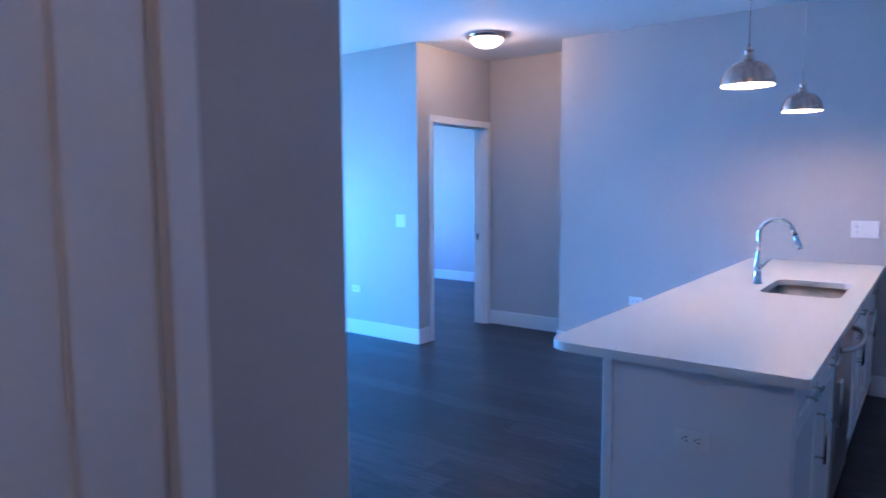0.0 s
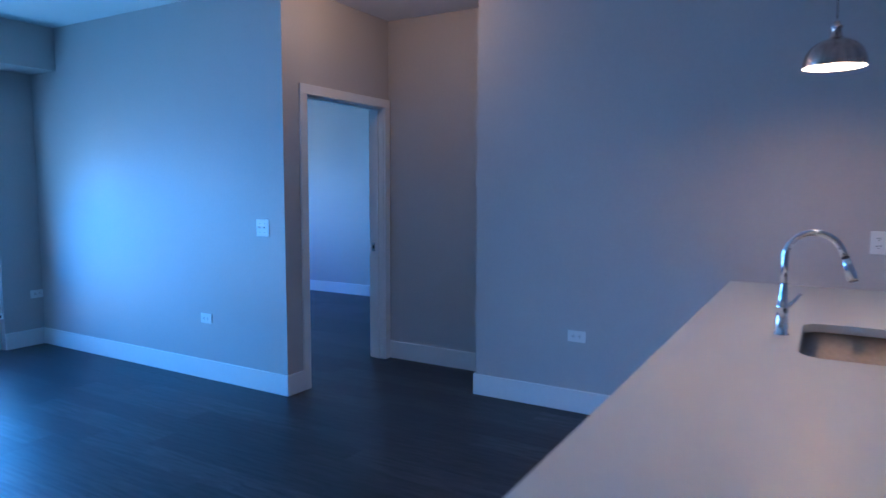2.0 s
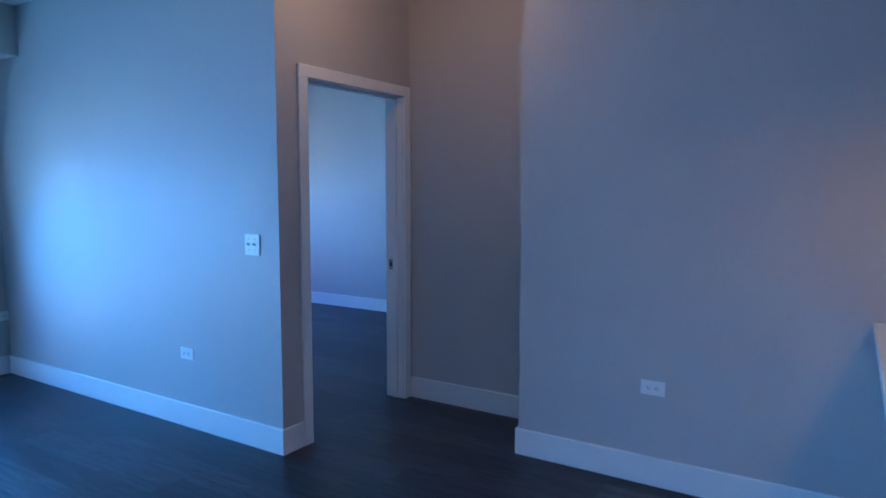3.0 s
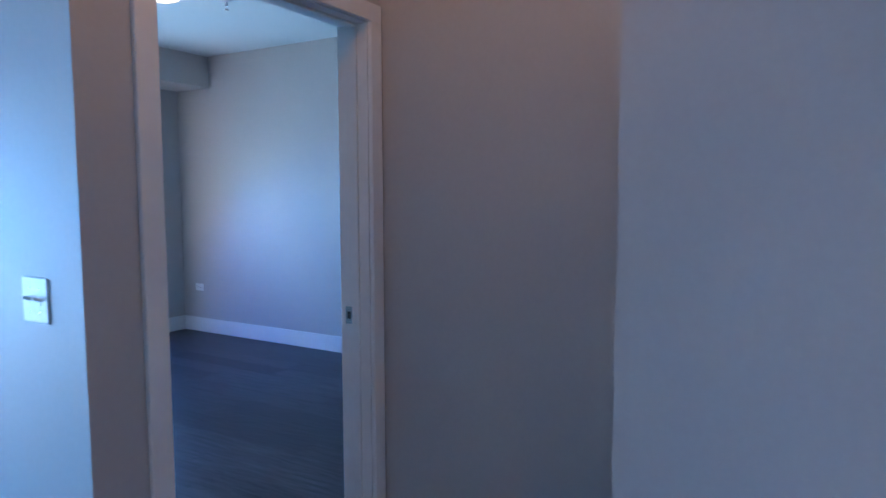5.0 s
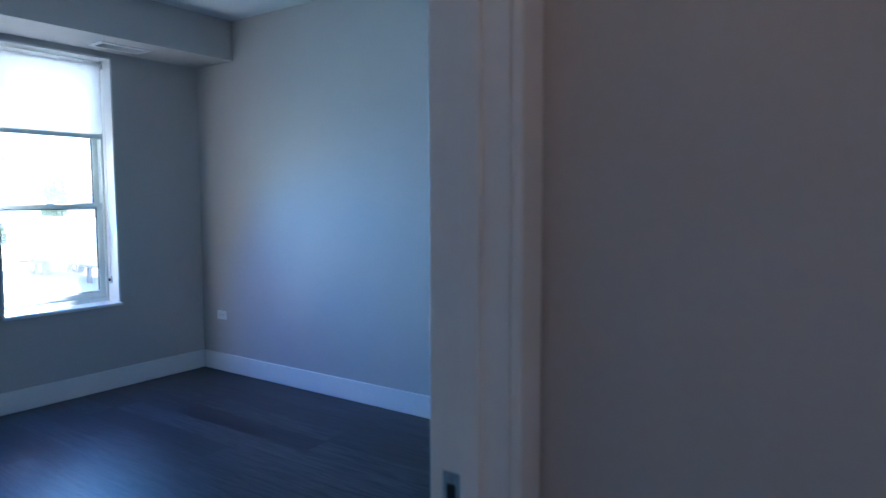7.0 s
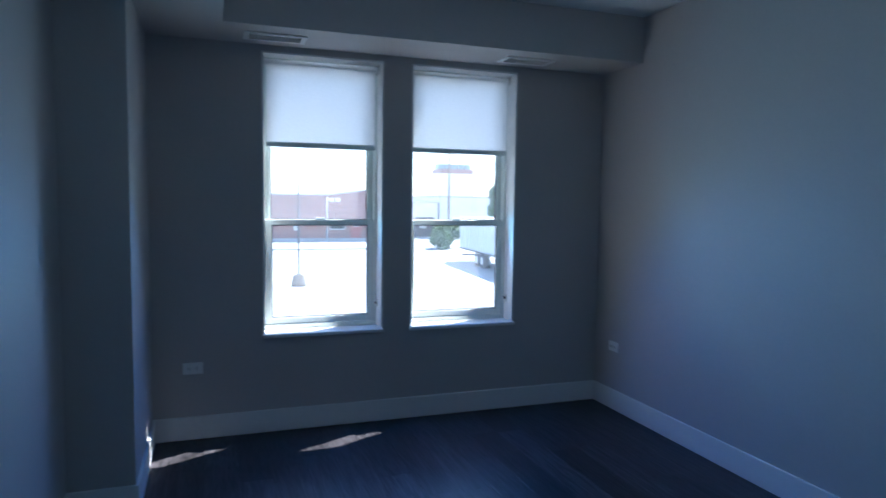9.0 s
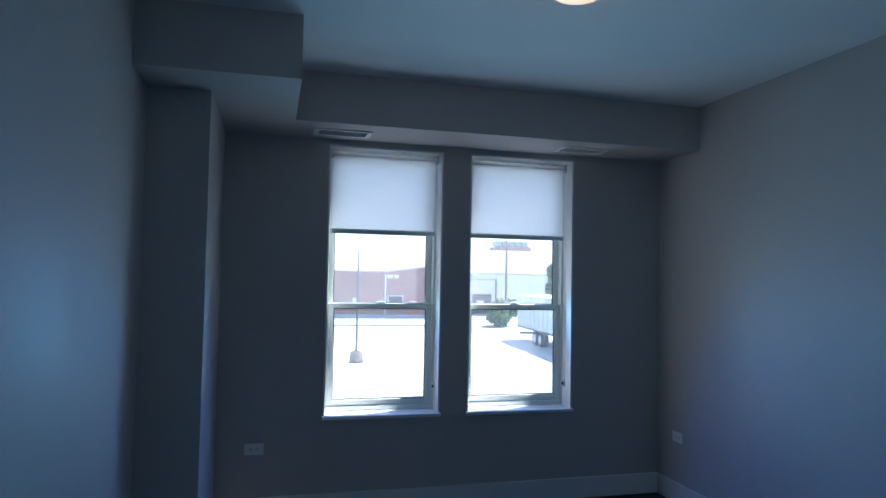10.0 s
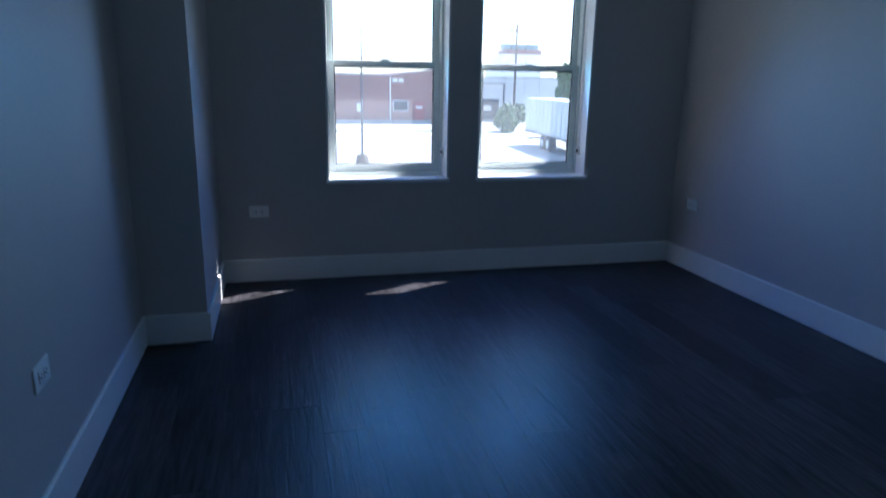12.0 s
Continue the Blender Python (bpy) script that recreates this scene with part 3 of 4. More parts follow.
def cabinet(x0, x1, drawer, hinge, body_top=0.883, group="counter cabinets", label="white shaker base cabinet with nickel handles under the counter"):
    ob = thing("base_cabinet", ((x0 + x1) / 2, FY, 0), label, "cabinet", group)
    w = (x1 - x0) / 2
    part("body", boxes((-w + 0.0005, w - 0.0005, 0.029, 0.57, 0.10, body_top)), CABINET, ob)
    part("toe_kick", boxes((-w, w, 0.075, 0.09, 0, 0.10)), CABINET, ob)

    def front(name, a, b, z0, z1, rail=0.06):
        bm = boxes((a + 0.002, a + rail, 0, 0.02, z0, z1), (b - rail, b - 0.002, 0, 0.02, z0, z1), (a + rail, b - rail, 0, 0.02, z0, z0 + rail), (a + rail, b - rail, 0, 0.02, z1 - rail, z1), bevel=0.0015)
        add_box(bm, a + rail - 0.002, b - rail + 0.002, 0.008, 0.018, z0 + rail - 0.002, z1 - rail + 0.002)
        return part(name, bm, CABINET, ob)

    top = 0.872
    if drawer:
        d = front("drawer", -w, w, 0.712, top, 0.045)
        bar_handle(d, (-0.064, 0, 0.792), (0.064, 0, 0.792))
        top = 0.706
    if hinge == "pair":
        for a, b, hx in ((-w, 0, -0.035), (0, w, 0.035)):
            f = front("door", a, b, 0.105, top)
            bar_handle(f, (hx, 0, top - 0.05 - 0.128), (hx, 0, top - 0.05))
    else:
        f = front("door", -w, w, 0.105, top)
        bar_handle(f, (hinge * (w - 0.035), 0, top - 0.05 - 0.16), (hinge * (w - 0.035), 0, top - 0.05))
    return ob


cabinet(-2.488, -1.99, True, 1)
cabinet(-1.99, -1.54, True, 1)
cabinet(-0.93, -0.17, True, "pair", 0.66, label="white shaker sink cabinet with nickel handles under the counter")
cabinet(-0.17, 0.685, True, "pair")


def end_panel():
    ob = thing("end_panel", (-2.50, -3.19, 0), "white painted end panel of the kitchen counter", "panel")
    part("board", boxes((-0.012, 0.011, -0.300, 0.262, 0, 0.883), bevel=0.001), CABINET, ob)
    part("corner_post", boxes((-0.018, 0.06, 0.262, 0.300, 0, 0.883), bevel=0.003), CABINET, ob)
    part("back_board", boxes((0.06, 3.18, 0.262, 0.282, 0, 0.883)), CABINET, ob)
    return ob


end_panel()


def dishwasher():
    ob = thing("dishwasher", (-1.235, FY, 0), "stainless steel dishwasher with a bowed handle", "dishwasher")
    part("body", boxes((-0.30, 0.30, 0.03, 0.57, 0.10, 0.875)), DARK, ob)
    door = part("door", boxes((-0.298, 0.298, -0.01, 0.028, 0.105, 0.875), bevel=0.006, segments=2), STEEL, ob)
    bow = [(-0.27 + 0.54 * k / 16, -0.012 - 0.062 * math.sin(math.pi * k / 16) ** 0.45, 0.78) for k in range(17)]
    part("handle", tube(bow, 0.012, 12), STEEL, door, "bowed steel bar handle")
    part("kick_plate", boxes((-0.30, 0.30, 0.07, 0.085, 0, 0.10)), DARK, ob)
    return ob


dishwasher()

# ---------------------------------------------------------------- lamps


def pendant_lamp():
    x, y, z = PENDANTS[0]
    ob = thing("pendant_lamp", (x, y, z), "brushed nickel dome pendant lamp, lit, hanging over the counter", "pendant lamp", "pendants over the counter")
    r0 = 0.113
    prof = [(r * r0, h * r0) for r, h in ((1.0, 0), (1.005, 0.03), (0.99, 0.18), (0.95, 0.36), (0.88, 0.53), (0.77, 0.69), (0.62, 0.82), (0.44, 0.91), (0.30, 0.96), (0.22, 1.0))]
    inner = [(r - 0.0023, h - 0.0016) for r, h in prof[::-1]]
    inner[-1] = (r0 - 0.0023, 0.0)
    shade = part("shade", lathe(prof + inner[1:] + [prof[0]], 48), BRUSHED, ob)
    part("lining", lathe([(r - 0.0035, h - 0.0023) for r, h in prof[1:-1]], 48), PLASTIC, shade, "white inside of the shade")
    part("neck", lathe([(0.0242, 0.1076), (0.0257, 0.1131), (0.0234, 0.117), (0.0187, 0.1287), (0.0172, 0.1482), (0.0218, 0.1521), (0.0218, 0.1576), (0.0125, 0.1638), (0.0094, 0.1755), (0, 0.1763)], 24), BRUSHED, ob)
    yoke = part("yoke", tube([(-0.0234, 0, 0.1287), (-0.0281, 0, 0.1482), (-0.0234, 0, 0.1732), (-0.0109, 0, 0.1856), (0.0109, 0, 0.1856), (0.0234, 0, 0.1732), (0.0281, 0, 0.1482), (0.0234, 0, 0.1287)], 0.0027, 8), BRUSHED, ob)
    for sx in (-1, 1):
        part("thumb_screw", tube([(sx * 0.0187, 0, 0.1342), (sx * 0.0359, 0, 0.1342)], [0.0031, 0.0055], 10), BRUSHED, yoke)
    part("rod", tube([(0, 0, 0.175), (0, 0, H - z - 0.02)], 0.0028, 10), BRUSHED, ob)
    part("canopy", lathe([(0, H - z - 0.026), (0.012, H - z - 0.026), (0.05, H - z - 0.016), (0.062, H - z - 0.001)], 32), BRUSHED, ob)
    part("bulb", lathe([(0, 0.0218), (0.014, 0.025), (0.0226, 0.039), (0.0218, 0.0546), (0.0125, 0.0741), (0.0101, 0.1053)], 20), BULB, ob, "lit frosted bulb")
    return ob


first = pendant_lamp()
copy_thing(first, Matrix.Translation(PENDANTS[1]))


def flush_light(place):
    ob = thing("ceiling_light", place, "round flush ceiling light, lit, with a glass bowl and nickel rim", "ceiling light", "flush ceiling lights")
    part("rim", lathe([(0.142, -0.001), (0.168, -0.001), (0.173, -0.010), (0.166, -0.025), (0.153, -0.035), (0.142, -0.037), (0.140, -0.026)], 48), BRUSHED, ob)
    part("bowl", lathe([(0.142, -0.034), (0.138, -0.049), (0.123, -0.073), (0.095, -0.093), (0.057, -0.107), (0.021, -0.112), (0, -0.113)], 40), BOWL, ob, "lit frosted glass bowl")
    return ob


light_one = flush_light(FLUSH_LIGHTS[0])
# the last copy is the added hall fixture, out of view
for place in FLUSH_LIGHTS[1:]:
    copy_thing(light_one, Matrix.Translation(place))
for o in bpy.data.objects:
    if o.name.split(".")[0] in ("bowl", "bulb") and o.data.materials[0] in (BOWL, BULB):
        o.visible_shadow = False


# ---------------------------------------------------------------- fittings on the walls


def plate_thing(name, label, category, m, w, h, group=""):
    """A wall plate: local x across, local z up, the front towards local -y."""
    ob = thing(name, (0, 0, 0), label, category, group)
    ob.matrix_basis = m
    part("plate", boxes((-w / 2, w / 2, -0.006, 0.0, -h / 2, h / 2), bevel=0.003, segments=2), PLASTIC, ob)
    return ob


def receptacle(ob, cx, cz, turned):
    """One duplex insert; turned: the plate lies on its side."""
    def r(x0, x1, y0, y1, z0, z1):
        return (cx + z0, cx + z1, y0, y1, cz - x1, cz - x0) if turned else (cx + x0, cx + x1, y0, y1, cz + z0, cz + z1)
    for s in (-1, 1):
        face = part("socket", boxes(r(-0.0165, 0.0165, -0.0085, -0.006, s * 0.0195 - 0.0135, s * 0.0195 + 0.0135), bevel=0.0012), PLASTIC, ob)
        for x in (-0.0065, 0.0065):
            part("slot", boxes(r(x - 0.0014, x + 0.0014, -0.0093, -0.0083, s * 0.0195 - 0.001, s * 0.0195 + 0.008)), BLACK, face)
        part("slot", boxes(r(-0.0024, 0.0024, -0.0093, -0.0083, s * 0.0195 - 0.0095, s * 0.0195 - 0.005)), BLACK, face)


def outlet(m, label="white duplex outlet plate mounted sideways low on the wall"):
    ob = plate_thing("wall_outlet", label, "outlet", m, 0.118, 0.073, "wall outlets")
    receptacle(ob, 0, 0, True)
    return ob


def toggle(ob, cx):
    part("collar", boxes((cx - 0.006, cx + 0.006, -0.0075, -0.006, -0.0125, 0.0125)), PLASTIC, ob)
    bm = boxes((-0.0035, 0.0035, -0.018, 0.0, -0.004, 0.004), bevel=0.001)
    bmesh.ops.transform(bm, matrix=pose(cx, -0.006, 0.0, -28, 0, 0), verts=bm.verts)
    part("toggle", bm, PLASTIC, ob)
    for z in (-0.03, 0.03):
        part("screw", tube([(cx, -0.0055, z), (cx, -0.0068, z)], 0.003, 10), NICKEL, ob)


WEST, SOUTH, EAST = -90, 0, 90     # a plate that faces -x, -y, +x


def at_wall(x, y, z, turn):
    return pose(x, y, z, 0, 0, turn)


switch = plate_thing("light_switch", "white double toggle switch plate beside the room corner", "light switch", at_wall(0, 0.203, 1.15, WEST), 0.116, 0.118)
toggle(switch, -0.023)
toggle(switch, 0.023)
outlet(at_wall(0, 0.80, 0.458, WEST))
outlet(at_wall(RM, -1.80, 0.492, WEST))
outlet(at_wall(BX0, 2.0, 0.452, EAST))
outlet(at_wall(0.713, BY1, 0.448, SOUTH))
outlet(at_wall(BX1, 4.03, 0.46, WEST))
outlet(at_wall(BX1, 1.255, 0.437, WEST))
outlet(at_wall(-0.05, LY1, 0.46, SOUTH))
outlet(at_wall(-2.512, -3.20, 0.648, WEST), "white outlet set in the white end panel of the counter")
quad = plate_thing("outlet_switch_plate", "wide white plate with an outlet and a switch above the counter", "outlet", at_wall(RM, -3.41, 1.160, WEST), 0.165, 0.118)
receptacle(quad, -0.046, 0, False)
toggle(quad, 0.0)


def smoke_detector(x, y):
    ob = thing("smoke_detector", (x, y, H), "round white smoke detector on the ceiling", "smoke detector")
    part("base", lathe([(0.07, -0.001), (0.07, -0.012), (0.066, -0.016)], 32), PLASTIC, ob)
    part("cover", lathe([(0.062, -0.014), (0.062, -0.03), (0.054, -0.042), (0.03, -0.047), (0, -0.047)], 32), PLASTIC, ob)
    part("vent_ring", lathe([(0.0625, -0.018), (0.0632, -0.021), (0.0625, -0.024)], 32), DARK, ob)
    return ob


smoke_detector(-0.49, 1.01)


def sprinkler(x, y):
    ob = thing("sprinkler", (x, y, H), "white and chrome sprinkler head hanging from the ceiling", "sprinkler")
    part("escutcheon", lathe([(0.038, -0.001), (0.036, -0.006), (0.014, -0.010)], 28), PLASTIC, ob)
    part("body", lathe([(0.012, -0.009), (0.012, -0.03), (0.008, -0.034), (0, -0.034)], 16), CHROME, ob)
    for s in (-1, 1):
        part("arm", tube([(s * 0.010, 0, -0.03), (s * 0.013, 0, -0.045), (s * 0.004, 0, -0.062)], 0.0025, 8), CHROME, ob)
    part("deflector", lathe([(0, -0.061), (0.018, -0.062), (0.018, -0.064), (0, -0.065)], 20), CHROME, ob)
    return ob


sprinkler(2.38, 2.15)


def alarm():
    ob = thing("fire_alarm", (BX1, 1.463, 2.16), "red fire alarm sounder with a strobe lens on the wall", "fire alarm")
    part("box", boxes((-0.045, 0, -0.06, 0.06, 0, 0.13), bevel=0.006, segments=2), RED, ob)
    part("lens", boxes((-0.062, -0.0455, -0.035, 0.035, 0.075, 0.115), bevel=0.006, segments=2), PLASTIC, ob, "clear strobe lens")
    for k in range(5):
        part("grille_slot", boxes((-0.0465, -0.0445, -0.03, 0.03, 0.015 + 0.01 * k, 0.019 + 0.01 * k)), BLACK, ob)
    return ob


alarm()


def ceiling_vent(x, y, z, w, d, label="white slotted air vent in the underside of the soffit"):
    ob = thing("air_vent", (x, y, z), label, "vent", "soffit vents")
    part("backing", boxes((-w / 2 + 0.03, w / 2 - 0.03, -d / 2 + 0.03, d / 2 - 0.03, -0.002, -0.0005)), DARK, ob)
    part("frame", boxes((-w / 2, -w / 2 + 0.032, -d / 2, d / 2, -0.009, -0.0005), (w / 2 - 0.032, w / 2, -d / 2, d / 2, -0.009, -0.0005), (-w / 2 + 0.032, w / 2 - 0.032, -d / 2, -d / 2 + 0.032, -0.009, -0.0005), (-w / 2 + 0.032, w / 2 - 0.032, d / 2 - 0.032, d / 2, -0.009, -0.0005), bevel=0.002), TRIM, ob)
    for k in range(5):
        yy = -d / 2 + 0.04 + (d - 0.08) * k / 4
        bm = boxes((-w / 2 + 0.034, w / 2 - 0.034, -0.008, 0.008, -0.001, 0.001))
        bmesh.ops.transform(bm, matrix=pose(0, yy, -0.007, 38, 0, 0), verts=bm.verts)
        part("slat", bm, TRIM, ob)
    return ob


ceiling_vent(1.20, 4.06, 2.46, 0.36, 0.18)
ceiling_vent(2.85, 4.06, 2.46, 0.36, 0.18)
ceiling_vent(-0.95, 2.79, 2.403, 0.37, 0.17)

# ---------------------------------------------------------------- balcony


def balcony():
    structure("balcony_slab", boxes((-3.6, 0.06, 3.2, 4.6, -0.22, -0.03), (0.06, 0.34, 3.44, 4.6, -0.22, -0.03)), CONCRETE, "pale concrete balcony floor", "balcony")
    # slab edge overhead is assumed and unseen, added against high sun
    structure("balcony_ceiling", boxes((-3.6, 0.34, 4.549, 4.6, H, H + 0.2)), CONCRETE, "pale concrete slab assumed above the balcony, out of view", "balcony")
    ob = thing("balcony_railing", (-1.8, 4.5, -0.03), "dark grey metal balcony railing", "railing")
    for k in range(4):
        x = -1.75 + 1.16 * k
        part("post", boxes((x - 0.025, x + 0.025, -0.025, 0.025, 0, 1.08), bevel=0.003), RAIL, ob)
    part("top_rail", boxes((-1.8, 2.12, -0.03, 0.03, 1.08, 1.12), bevel=0.004), RAIL, ob)
    for z in (0.93, 0.10):
        part("rail", boxes((-1.8, 2.12, -0.015, 0.015, z, z + 0.03), bevel=0.003), RAIL, ob)
    for k in range(6):
        part("cable", tube([(-1.79, 0, 0.22 + 0.12 * k), (2.12, 0, 0.22 + 0.12 * k)], 0.0025, 6), RAIL, ob)
    return ob


balcony()

# ---------------------------------------------------------------- outside
G = -3.4


def leaves(rng, centre, size, count, leaf):
    """A crown of many small leaf clumps with an uneven outline."""
    bm = bmesh.new()
    lobes = [(Vector((rng.uniform(-0.6, 0.6) * size[0], rng.uniform(-0.6, 0.6) * size[1], rng.uniform(-0.6, 0.7) * size[2])), rng.uniform(0.35, 0.6)) for _ in range(11)]
    for _ in range(count):
        at, r = rng.choice(lobes)
        v = Vector((rng.gauss(0, 1), rng.gauss(0, 1), rng.gauss(0, 1))).normalized() * r * rng.uniform(0.55, 1.05)
        p = Vector(centre) + at + Vector((v.x * size[0], v.y * size[1], v.z * size[2]))
        q = Euler((rng.uniform(0, 6.3), rng.uniform(0, 6.3), rng.uniform(0, 6.3))).to_matrix()
        s = leaf * rng.uniform(0.6, 1.3)
        vs = [bm.verts.new(p + q @ Vector(c) * s) for c in ((-0.5, 0, 0), (0, -0.28, 0.06), (0.6, 0, 0), (0, 0.28, 0.06))]
        bm.faces.new(vs)
    return bm


def tree(x, y, height, spread, seed, label="leafy green tree beyond the car park"):
    rng = random.Random(seed)
    ob = thing("tree", (x, y, G), label, "tree", "trees outside")
    bm = bmesh.new()
    lean = rng.uniform(-0.2, 0.2)
    add_tube(bm, [(0, 0, -0.1), (lean * 0.3, 0, height * 0.25), (lean, 0.1, height * 0.55)], [0.04 * height * 0.5, 0.03 * height * 0.5, 0.016 * height * 0.5], 9)
    for k in range(6):
        a = 2 * math.pi * k / 6 + rng.uniform(-0.3, 0.3)
        add_tube(bm, [(lean * 0.6, 0.05, height * rng.uniform(0.3, 0.5)), (math.cos(a) * spread * 0.4, math.sin(a) * spread * 0.4, height * 0.62), (math.cos(a) * spread * 0.7, math.sin(a) * spread * 0.7, height * 0.75)], [0.1, 0.06, 0.02], 6)
    part("trunk", bm, BARK, ob)
    part("crown", leaves(rng, (lean, 0, height * 0.66), (spread, spread, height * 0.32), 2600, 0.5), LEAF, ob)
    return ob


def bush(x, y, height, spread, seed):
    rng = random.Random(seed)
    ob = thing("bush", (x, y, G), "wild green bush beside the parked trailer", "bush", "bushes outside")
    bm = bmesh.new()
    for k in range(7):
        a = 2 * math.pi * k / 7
        add_tube(bm, [(0, 0, -0.1), (math.cos(a) * spread * 0.3, math.sin(a) * spread * 0.3, height * 0.5), (math.cos(a) * spread * 0.6, math.sin(a) * spread * 0.6, height * 0.8)], [0.06, 0.04, 0.01], 6)
    part("stems", bm, BARK, ob)
    part("crown", leaves(rng, (0, 0, height * 0.5), (spread, spread, height * 0.5), 2200, 0.4), LEAF, ob)
    return ob


structure("ground", boxes((-700, 700, 4.9, 900, G - 0.4, G)), ASPHALT, "worn pale asphalt car park that reaches the horizon", "ground")
structure("pavement", boxes((-60, 20.0, 62.7, 72.85, G - 0.2, G + 0.13), bevel=0.02), CONCRETE, "pale concrete pavement before the brick building", "pavement")


def outline_slab(xa, za, xb, zb):
    """A coping stone run between two points of a parapet."""
    bm = bmesh.new()
    vs = [[bm.verts.new((x, y, z)) for x, z in ((xa, za), (xb, zb), (xb, zb + 0.16), (xa, za + 0.16))] for y in (-0.15, 0.3)]
    bm.faces.new(vs[0])
    bm.faces.new(vs[1][::-1])
    for i in range(4):
        j = (i + 1) % 4
        bm.faces.new((vs[0][i], vs[1][i], vs[1][j], vs[0][j]))
    return bm


def asphalt_crack(x, y, steps, seed):
    """A sealed crack: a thin dark wandering ribbon on the asphalt."""
    rng = random.Random(seed)
    bm = bmesh.new()
    p = Vector((x, y, 0))
    way = Vector((rng.uniform(-0.3, 0.5), -1, 0)).normalized()
    pairs = []
    for _ in range(steps):
        pairs.append((bm.verts.new((p.x - 0.035, p.y, G + 0.004)), bm.verts.new((p.x + 0.035, p.y, G + 0.004))))
        way = (way + Vector((rng.uniform(-0.6, 0.6), 0, 0))).normalized()
        p = p + way * rng.uniform(0.5, 0.9)
    for a, b in zip(pairs, pairs[1:]):
        bm.faces.new((a[0], a[1], b[1], b[0]))
    structure("asphalt_crack", bm, TAR, "thin dark sealed crack in the car park asphalt", "crack")


for crack in ((5.6, 36.2, 14, 1), (1.5, 52, 30, 2), (9.0, 58, 26, 3), (13.5, 50, 24, 4)):
    asphalt_crack(*crack)


def brick_building():
    """A long single-storey building: brick wall in courses, parapet that rises to a shallow peak, coping, windows, door."""
    ob = thing("brick_building", (0.8, 73, G), "long low red brick building with a shallow gabled parapet", "building")
    bm = bmesh.new()
    outline = [(-45, 0), (20.9, 0), (20.9, 5.7), (18.6, 6.1), (12.4, 5.25), (-45, 5.25)]
    front = [bm.verts.new((x, 0, z)) for x, z in outline]
    back = [bm.verts.new((x, 30, z)) for x, z in outline]
    bm.faces.new(front)
    bm.faces.new(back[::-1])
    for i in range(len(outline)):
        j = (i + 1) % len(outline)
        bm.faces.new((front[i], back[i], back[j], front[j]))
    part("wall", bm, BRICK, ob)
    for (xa, za), (xb, zb) in (((-45.1, 5.25), (12.4, 5.25)), ((12.4, 5.25), (18.6, 6.1)), ((18.6, 6.1), (20.95, 5.7))):
        part("coping", outline_slab(xa, za, xb, zb), CONCRETE, ob)
    for k in range(7):
        z = 0.85 + 0.62 * k
        part("brick_band", boxes((-45, 20.9, -0.02, -0.002, z, z + 0.07)), BRICK_DARK, ob)
    part("foundation", boxes((-45, 20.9, -0.12, -0.0225, 0, 0.5)), CONCRETE, ob)
    for x0, x1, z0, z1 in ((12.65, 14.2, 1.55, 2.55), (3.0, 4.6, 1.5, 2.6), (-6, -4.4, 1.5, 2.6)):
        win = part("window", boxes((x0 - 0.1, x1 + 0.1, -0.10, -0.0225, z0 - 0.1, z1 + 0.1), bevel=0.02), SIDING, ob)
        part("pane", boxes((x0, x1, -0.13, -0.101, z0, z1)), DARKGLASS, win)
    door = part("door", boxes((14.9, 16.1, -0.10, -0.0225, 0.1, 2.5), bevel=0.02), DULL_RED, ob, "red painted steel door")
    part("sign", boxes((15.1, 15.9, -0.12, -0.101, 1.75, 2.05)), SIDING, door)
    part("downpipe", tube([(12.25, -0.12, 0), (12.25, -0.12, 5.1)], 0.08, 8), SIDING, ob)
    part("meter_box", boxes((8.6, 9.0, -0.25, -0.0225, 1.4, 2.3), bevel=0.03), SIDING, ob)
    bracket = part("lamp_bracket", tube([(12.9, -0.02, 4.5), (12.9, -0.9, 4.75)], 0.05, 8), RAIL, ob)
    for x in (12.3, 13.0):
        lamp = part("flood_lamp", boxes((x, x + 0.55, -1.2, -0.75, 4.55, 4.95), bevel=0.08), SIDING, bracket, "pale flood lamp on a wall bracket")
    return ob


brick_building()


def white_building():
    ob = thing("white_warehouse", (24.6, 80, G), "low white metal warehouse with a lower loading annex", "building")
    part("annex_wall", boxes((0, 4.1, 0, 40, 0, 4.5)), SIDING, ob)
    part("annex_roof", boxes((-0.2, 4.1, -0.25, 40, 4.5, 4.68)), CONCRETE, ob)
    part("wall", boxes((4.1, 60, -0.3, 40, 0, 5.25)), SIDING, ob)
    part("roof", boxes((4.0, 60.3, -0.5, 40.3, 5.25, 5.45)), CONCRETE, ob)
    for k in range(28):
        part("rib", boxes((4.6 + 2 * k, 4.72 + 2 * k, -0.37, -0.302, 0, 5.25)), SIDING, ob)
    for x in (0.9, 8.5):
        y = 0.0 if x < 4 else -0.3
        d = part("loading_door", boxes((x, x + 2.5, y - 0.11, y - 0.083, 0.2, 2.7), bevel=0.02), DARKGLASS, ob, "dark roller door")
        part("sign", boxes((x + 0.5, x + 1.5, y - 0.14, y - 0.111, 1.3, 1.9)), SIDING, d)
    part("gutter", tube([(4.0, -0.1, 0), (4.0, -0.1, 4.5)], 0.08, 8), RAIL, ob)
    return ob


white_building()


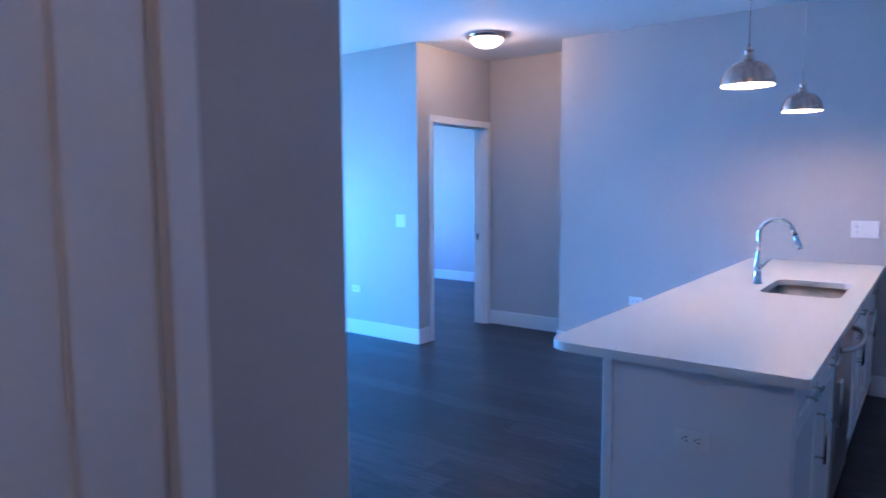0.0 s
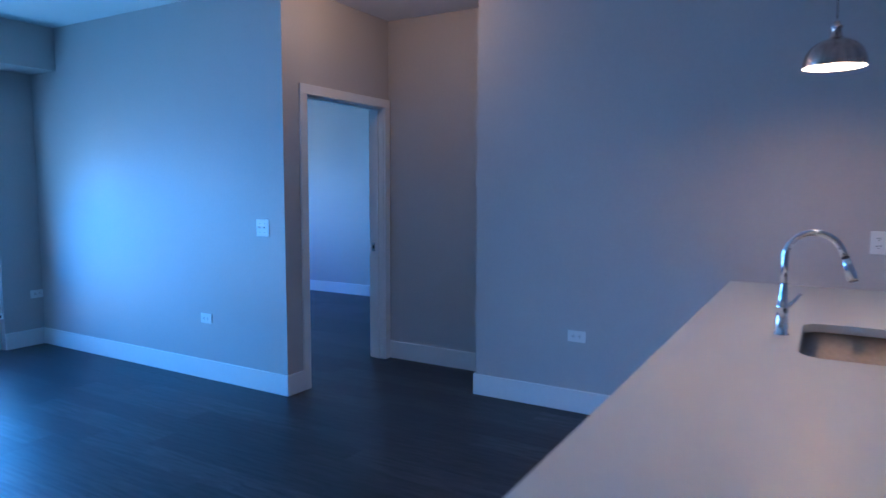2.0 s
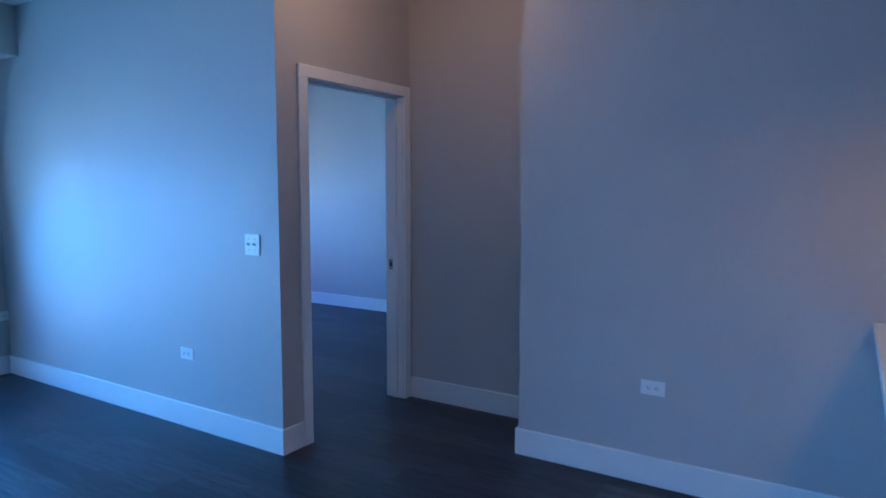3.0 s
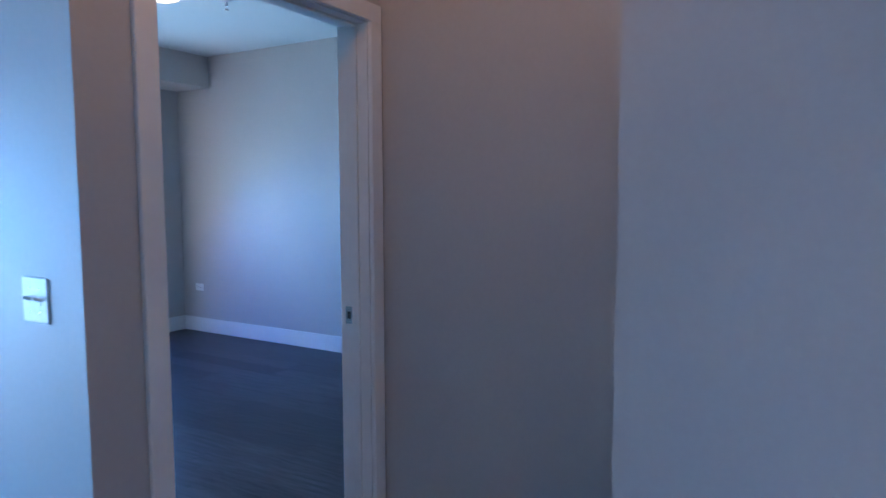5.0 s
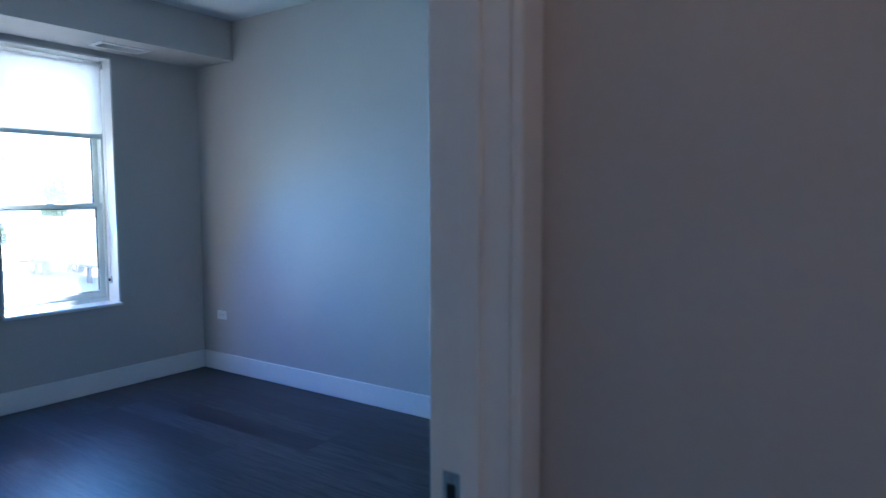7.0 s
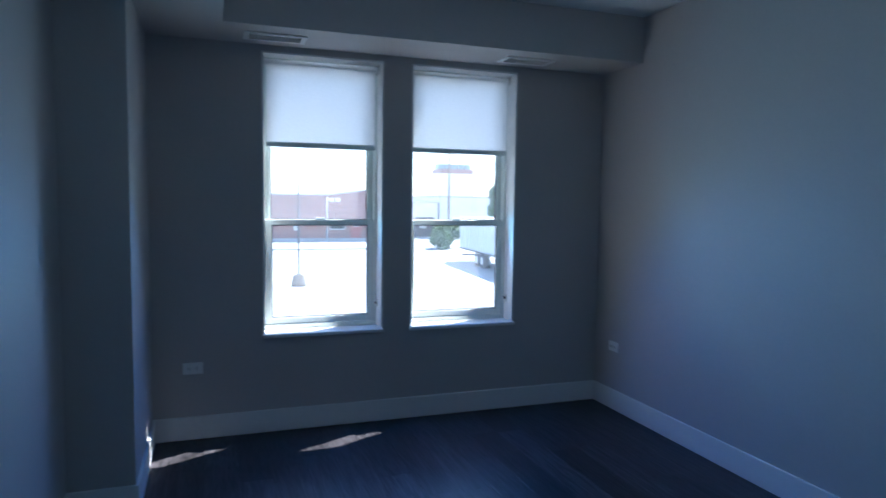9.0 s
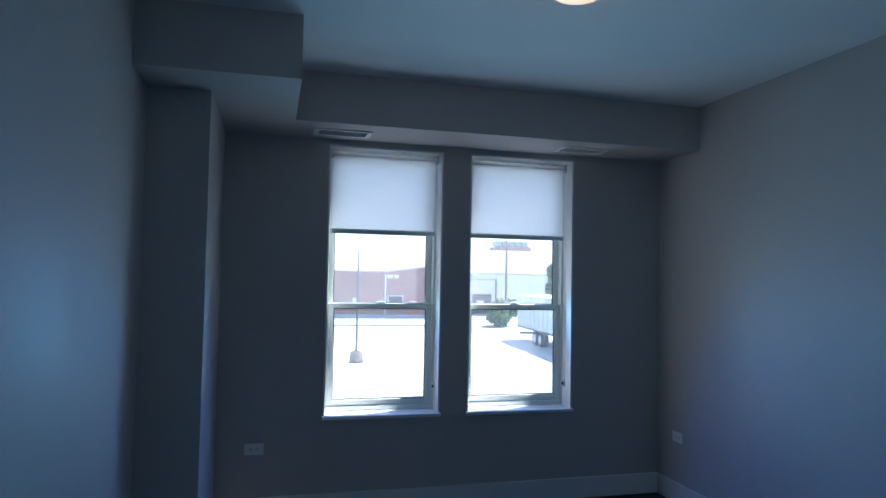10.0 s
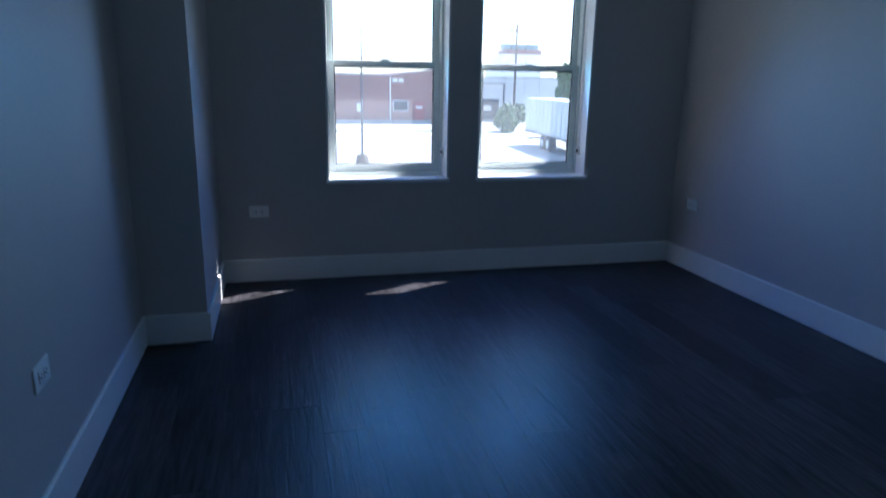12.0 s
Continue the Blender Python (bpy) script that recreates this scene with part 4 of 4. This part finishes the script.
def far_building():
    ob = thing("far_building", (89, 230, G), "distant building with a dark red band under its windows", "building")
    part("wall", boxes((-9, 5.5, 0, 20, 0, 14.8)), TRIM, ob)
    part("band", boxes((-7, 5.5, -0.1, 12, 14.81, 16.5)), BRICK, ob)
    for k in range(5):
        part("window", boxes((-8.4 + 2.6 * k, -6.2 + 2.6 * k, -0.1, 5, 16.51, 18.3)), HAZE_GLASS, ob)
    return ob


far_building()


def lamp_post():
    ob = thing("lamp_post", (5.45, 37.0, G), "thin dark pole on a tapered concrete base in the car park", "lamp post")
    part("base", lathe([(0, 0), (0.40, 0), (0.385, 0.22), (0.32, 0.60), (0.26, 0.64), (0, 0.64)], 20), BARK, ob)
    part("pole", tube([(0, 0, 0.62), (0, 0, 4.6), (0, 0, 7.4)], [0.065, 0.052, 0.036], 10), RAIL, ob)
    part("collar", lathe([(0, 0.64), (0.13, 0.64), (0.12, 0.71), (0.066, 0.73)], 16), RAIL, ob)
    return ob


lamp_post()


def utility_pole(x, y, h):
    ob = thing("utility_pole", (x, y, G), "weathered wooden utility pole beyond the car park", "utility pole")
    part("pole", tube([(0, 0, -0.1), (0, 0, h)], [0.17, 0.11], 10), BARK, ob)
    part("crossarm", boxes((-1.1, 1.1, -0.06, 0.06, h - 0.9, h - 0.75)), BARK, ob)
    return ob


utility_pole(29.3, 78, 11.6)


def trailer():
    ob = thing("box_trailer", (19.85, 49.4, G), "white box trailer parked in the lot", "trailer", turn=-95)
    part("box", boxes((0, 15.5, 0, 2.6, 1.15, 3.60), bevel=0.04), SIDING, ob)
    for k in range(15):
        part("rib", boxes((0.5 + k, 0.56 + k, -0.035, -0.002, 1.3, 3.5)), SIDING, ob)
    part("rail", boxes((0, 15.5, -0.04, 2.64, 1.05, 1.149)), RAIL, ob)
    part("bumper", boxes((0.0, 0.12, 0.2, 2.4, 0.45, 0.6)), RAIL, ob)
    for x in (4.4, 5.7):
        for y in (0.05, 2.05):
            w = part("wheel", tube([(x, y, 0.52), (x, y + 0.5, 0.52)], 0.52, 20), TYRE, ob)
            part("rim", tube([(x, y - 0.012, 0.52), (x, y + 0.10, 0.52)], 0.29, 16), SIDING, w)
    for x in (11.5, 11.9):
        part("landing_leg", boxes((x, x + 0.12, 0.5, 0.62, 0, 1.06)), RAIL, ob)
    return ob


trailer()
bush(22.5, 62, 2.1, 1.2, 3)
bush(23.9, 63.5, 2.6, 1.3, 4)
tree(33.9, 73, 6.9, 1.3, 5)
tree(-26, 60, 9.5, 4.2, 6)
tree(-15, 72, 8.5, 3.8, 7)
tree(-38, 66, 10, 4.5, 8)
tree(-6, 80, 8, 3.4, 9)

# ---------------------------------------------------------------- floor planks, last


def floor():
    """Dark planks laid along y, with staggered ends, under one sheet that carries them."""
    base = tagged(new("floor", mesh_of("floor", boxes((-6.6, 3.65, -5.5, 3.1, -0.2, -0.012), (BX0, 3.65, 3.1, 4.3, -0.2, -0.012)), DARK)), "dark grey-brown wood-look plank floor", "floor", kind="structure")
    w, length = 0.18, 1.22
    bm = bmesh.new()
    c = 0.0005
    lo = [bm.verts.new((x, y, -0.011)) for x, y in ((0, 0), (w, 0), (w, length), (0, length))]
    mid = [bm.verts.new((x, y, -c)) for x, y in ((0, 0), (w, 0), (w, length), (0, length))]
    hi = [bm.verts.new((x, y, 0)) for x, y in ((c, c), (w - c, c), (w - c, length - c), (c, length - c))]
    for a, b in ((lo, mid), (mid, hi)):
        for i in range(4):
            j = (i + 1) % 4
            bm.faces.new((a[i], a[j], b[j], b[i]))
    bm.faces.new(hi)
    me = mesh_of("plank", bm, PLANK)
    rng = random.Random(12)
    far = []
    count = 0
    for k in range(58):
        x = -6.6 + w * k
        y = -5.5 - rng.uniform(0, length)
        last = 4.278 if x > 0.3 else 3.08
        while y < last:
            a, b = max(y, -5.5), min(y + length, last)
            y += length
            if b - a < 0.03:
                continue
            near = (x > -4.0 and x < 3.6 and not (x > NOOK and b < 0) and not (x > RM and b < RC) and a > -4.4)
            if near and count < 300:
                ob = new("plank", me)
                ob.matrix_basis = Matrix.Translation((x, a, 0)) @ Matrix.Diagonal((1, (b - a) / length, 1, 1))
                ob.parent = base
                count += 1
            else:
                far.append((x, a, b))
    bm = bmesh.new()
    for x, a, b in far:
        add_box(bm, x + 0.0006, x + w - 0.0006, a + 0.0006, b - 0.0006, -0.011, 0)
    rest = part("planks_beyond", bm, PLANK, base)
    tagged(rest, kind="stuff")
    return base


floor()
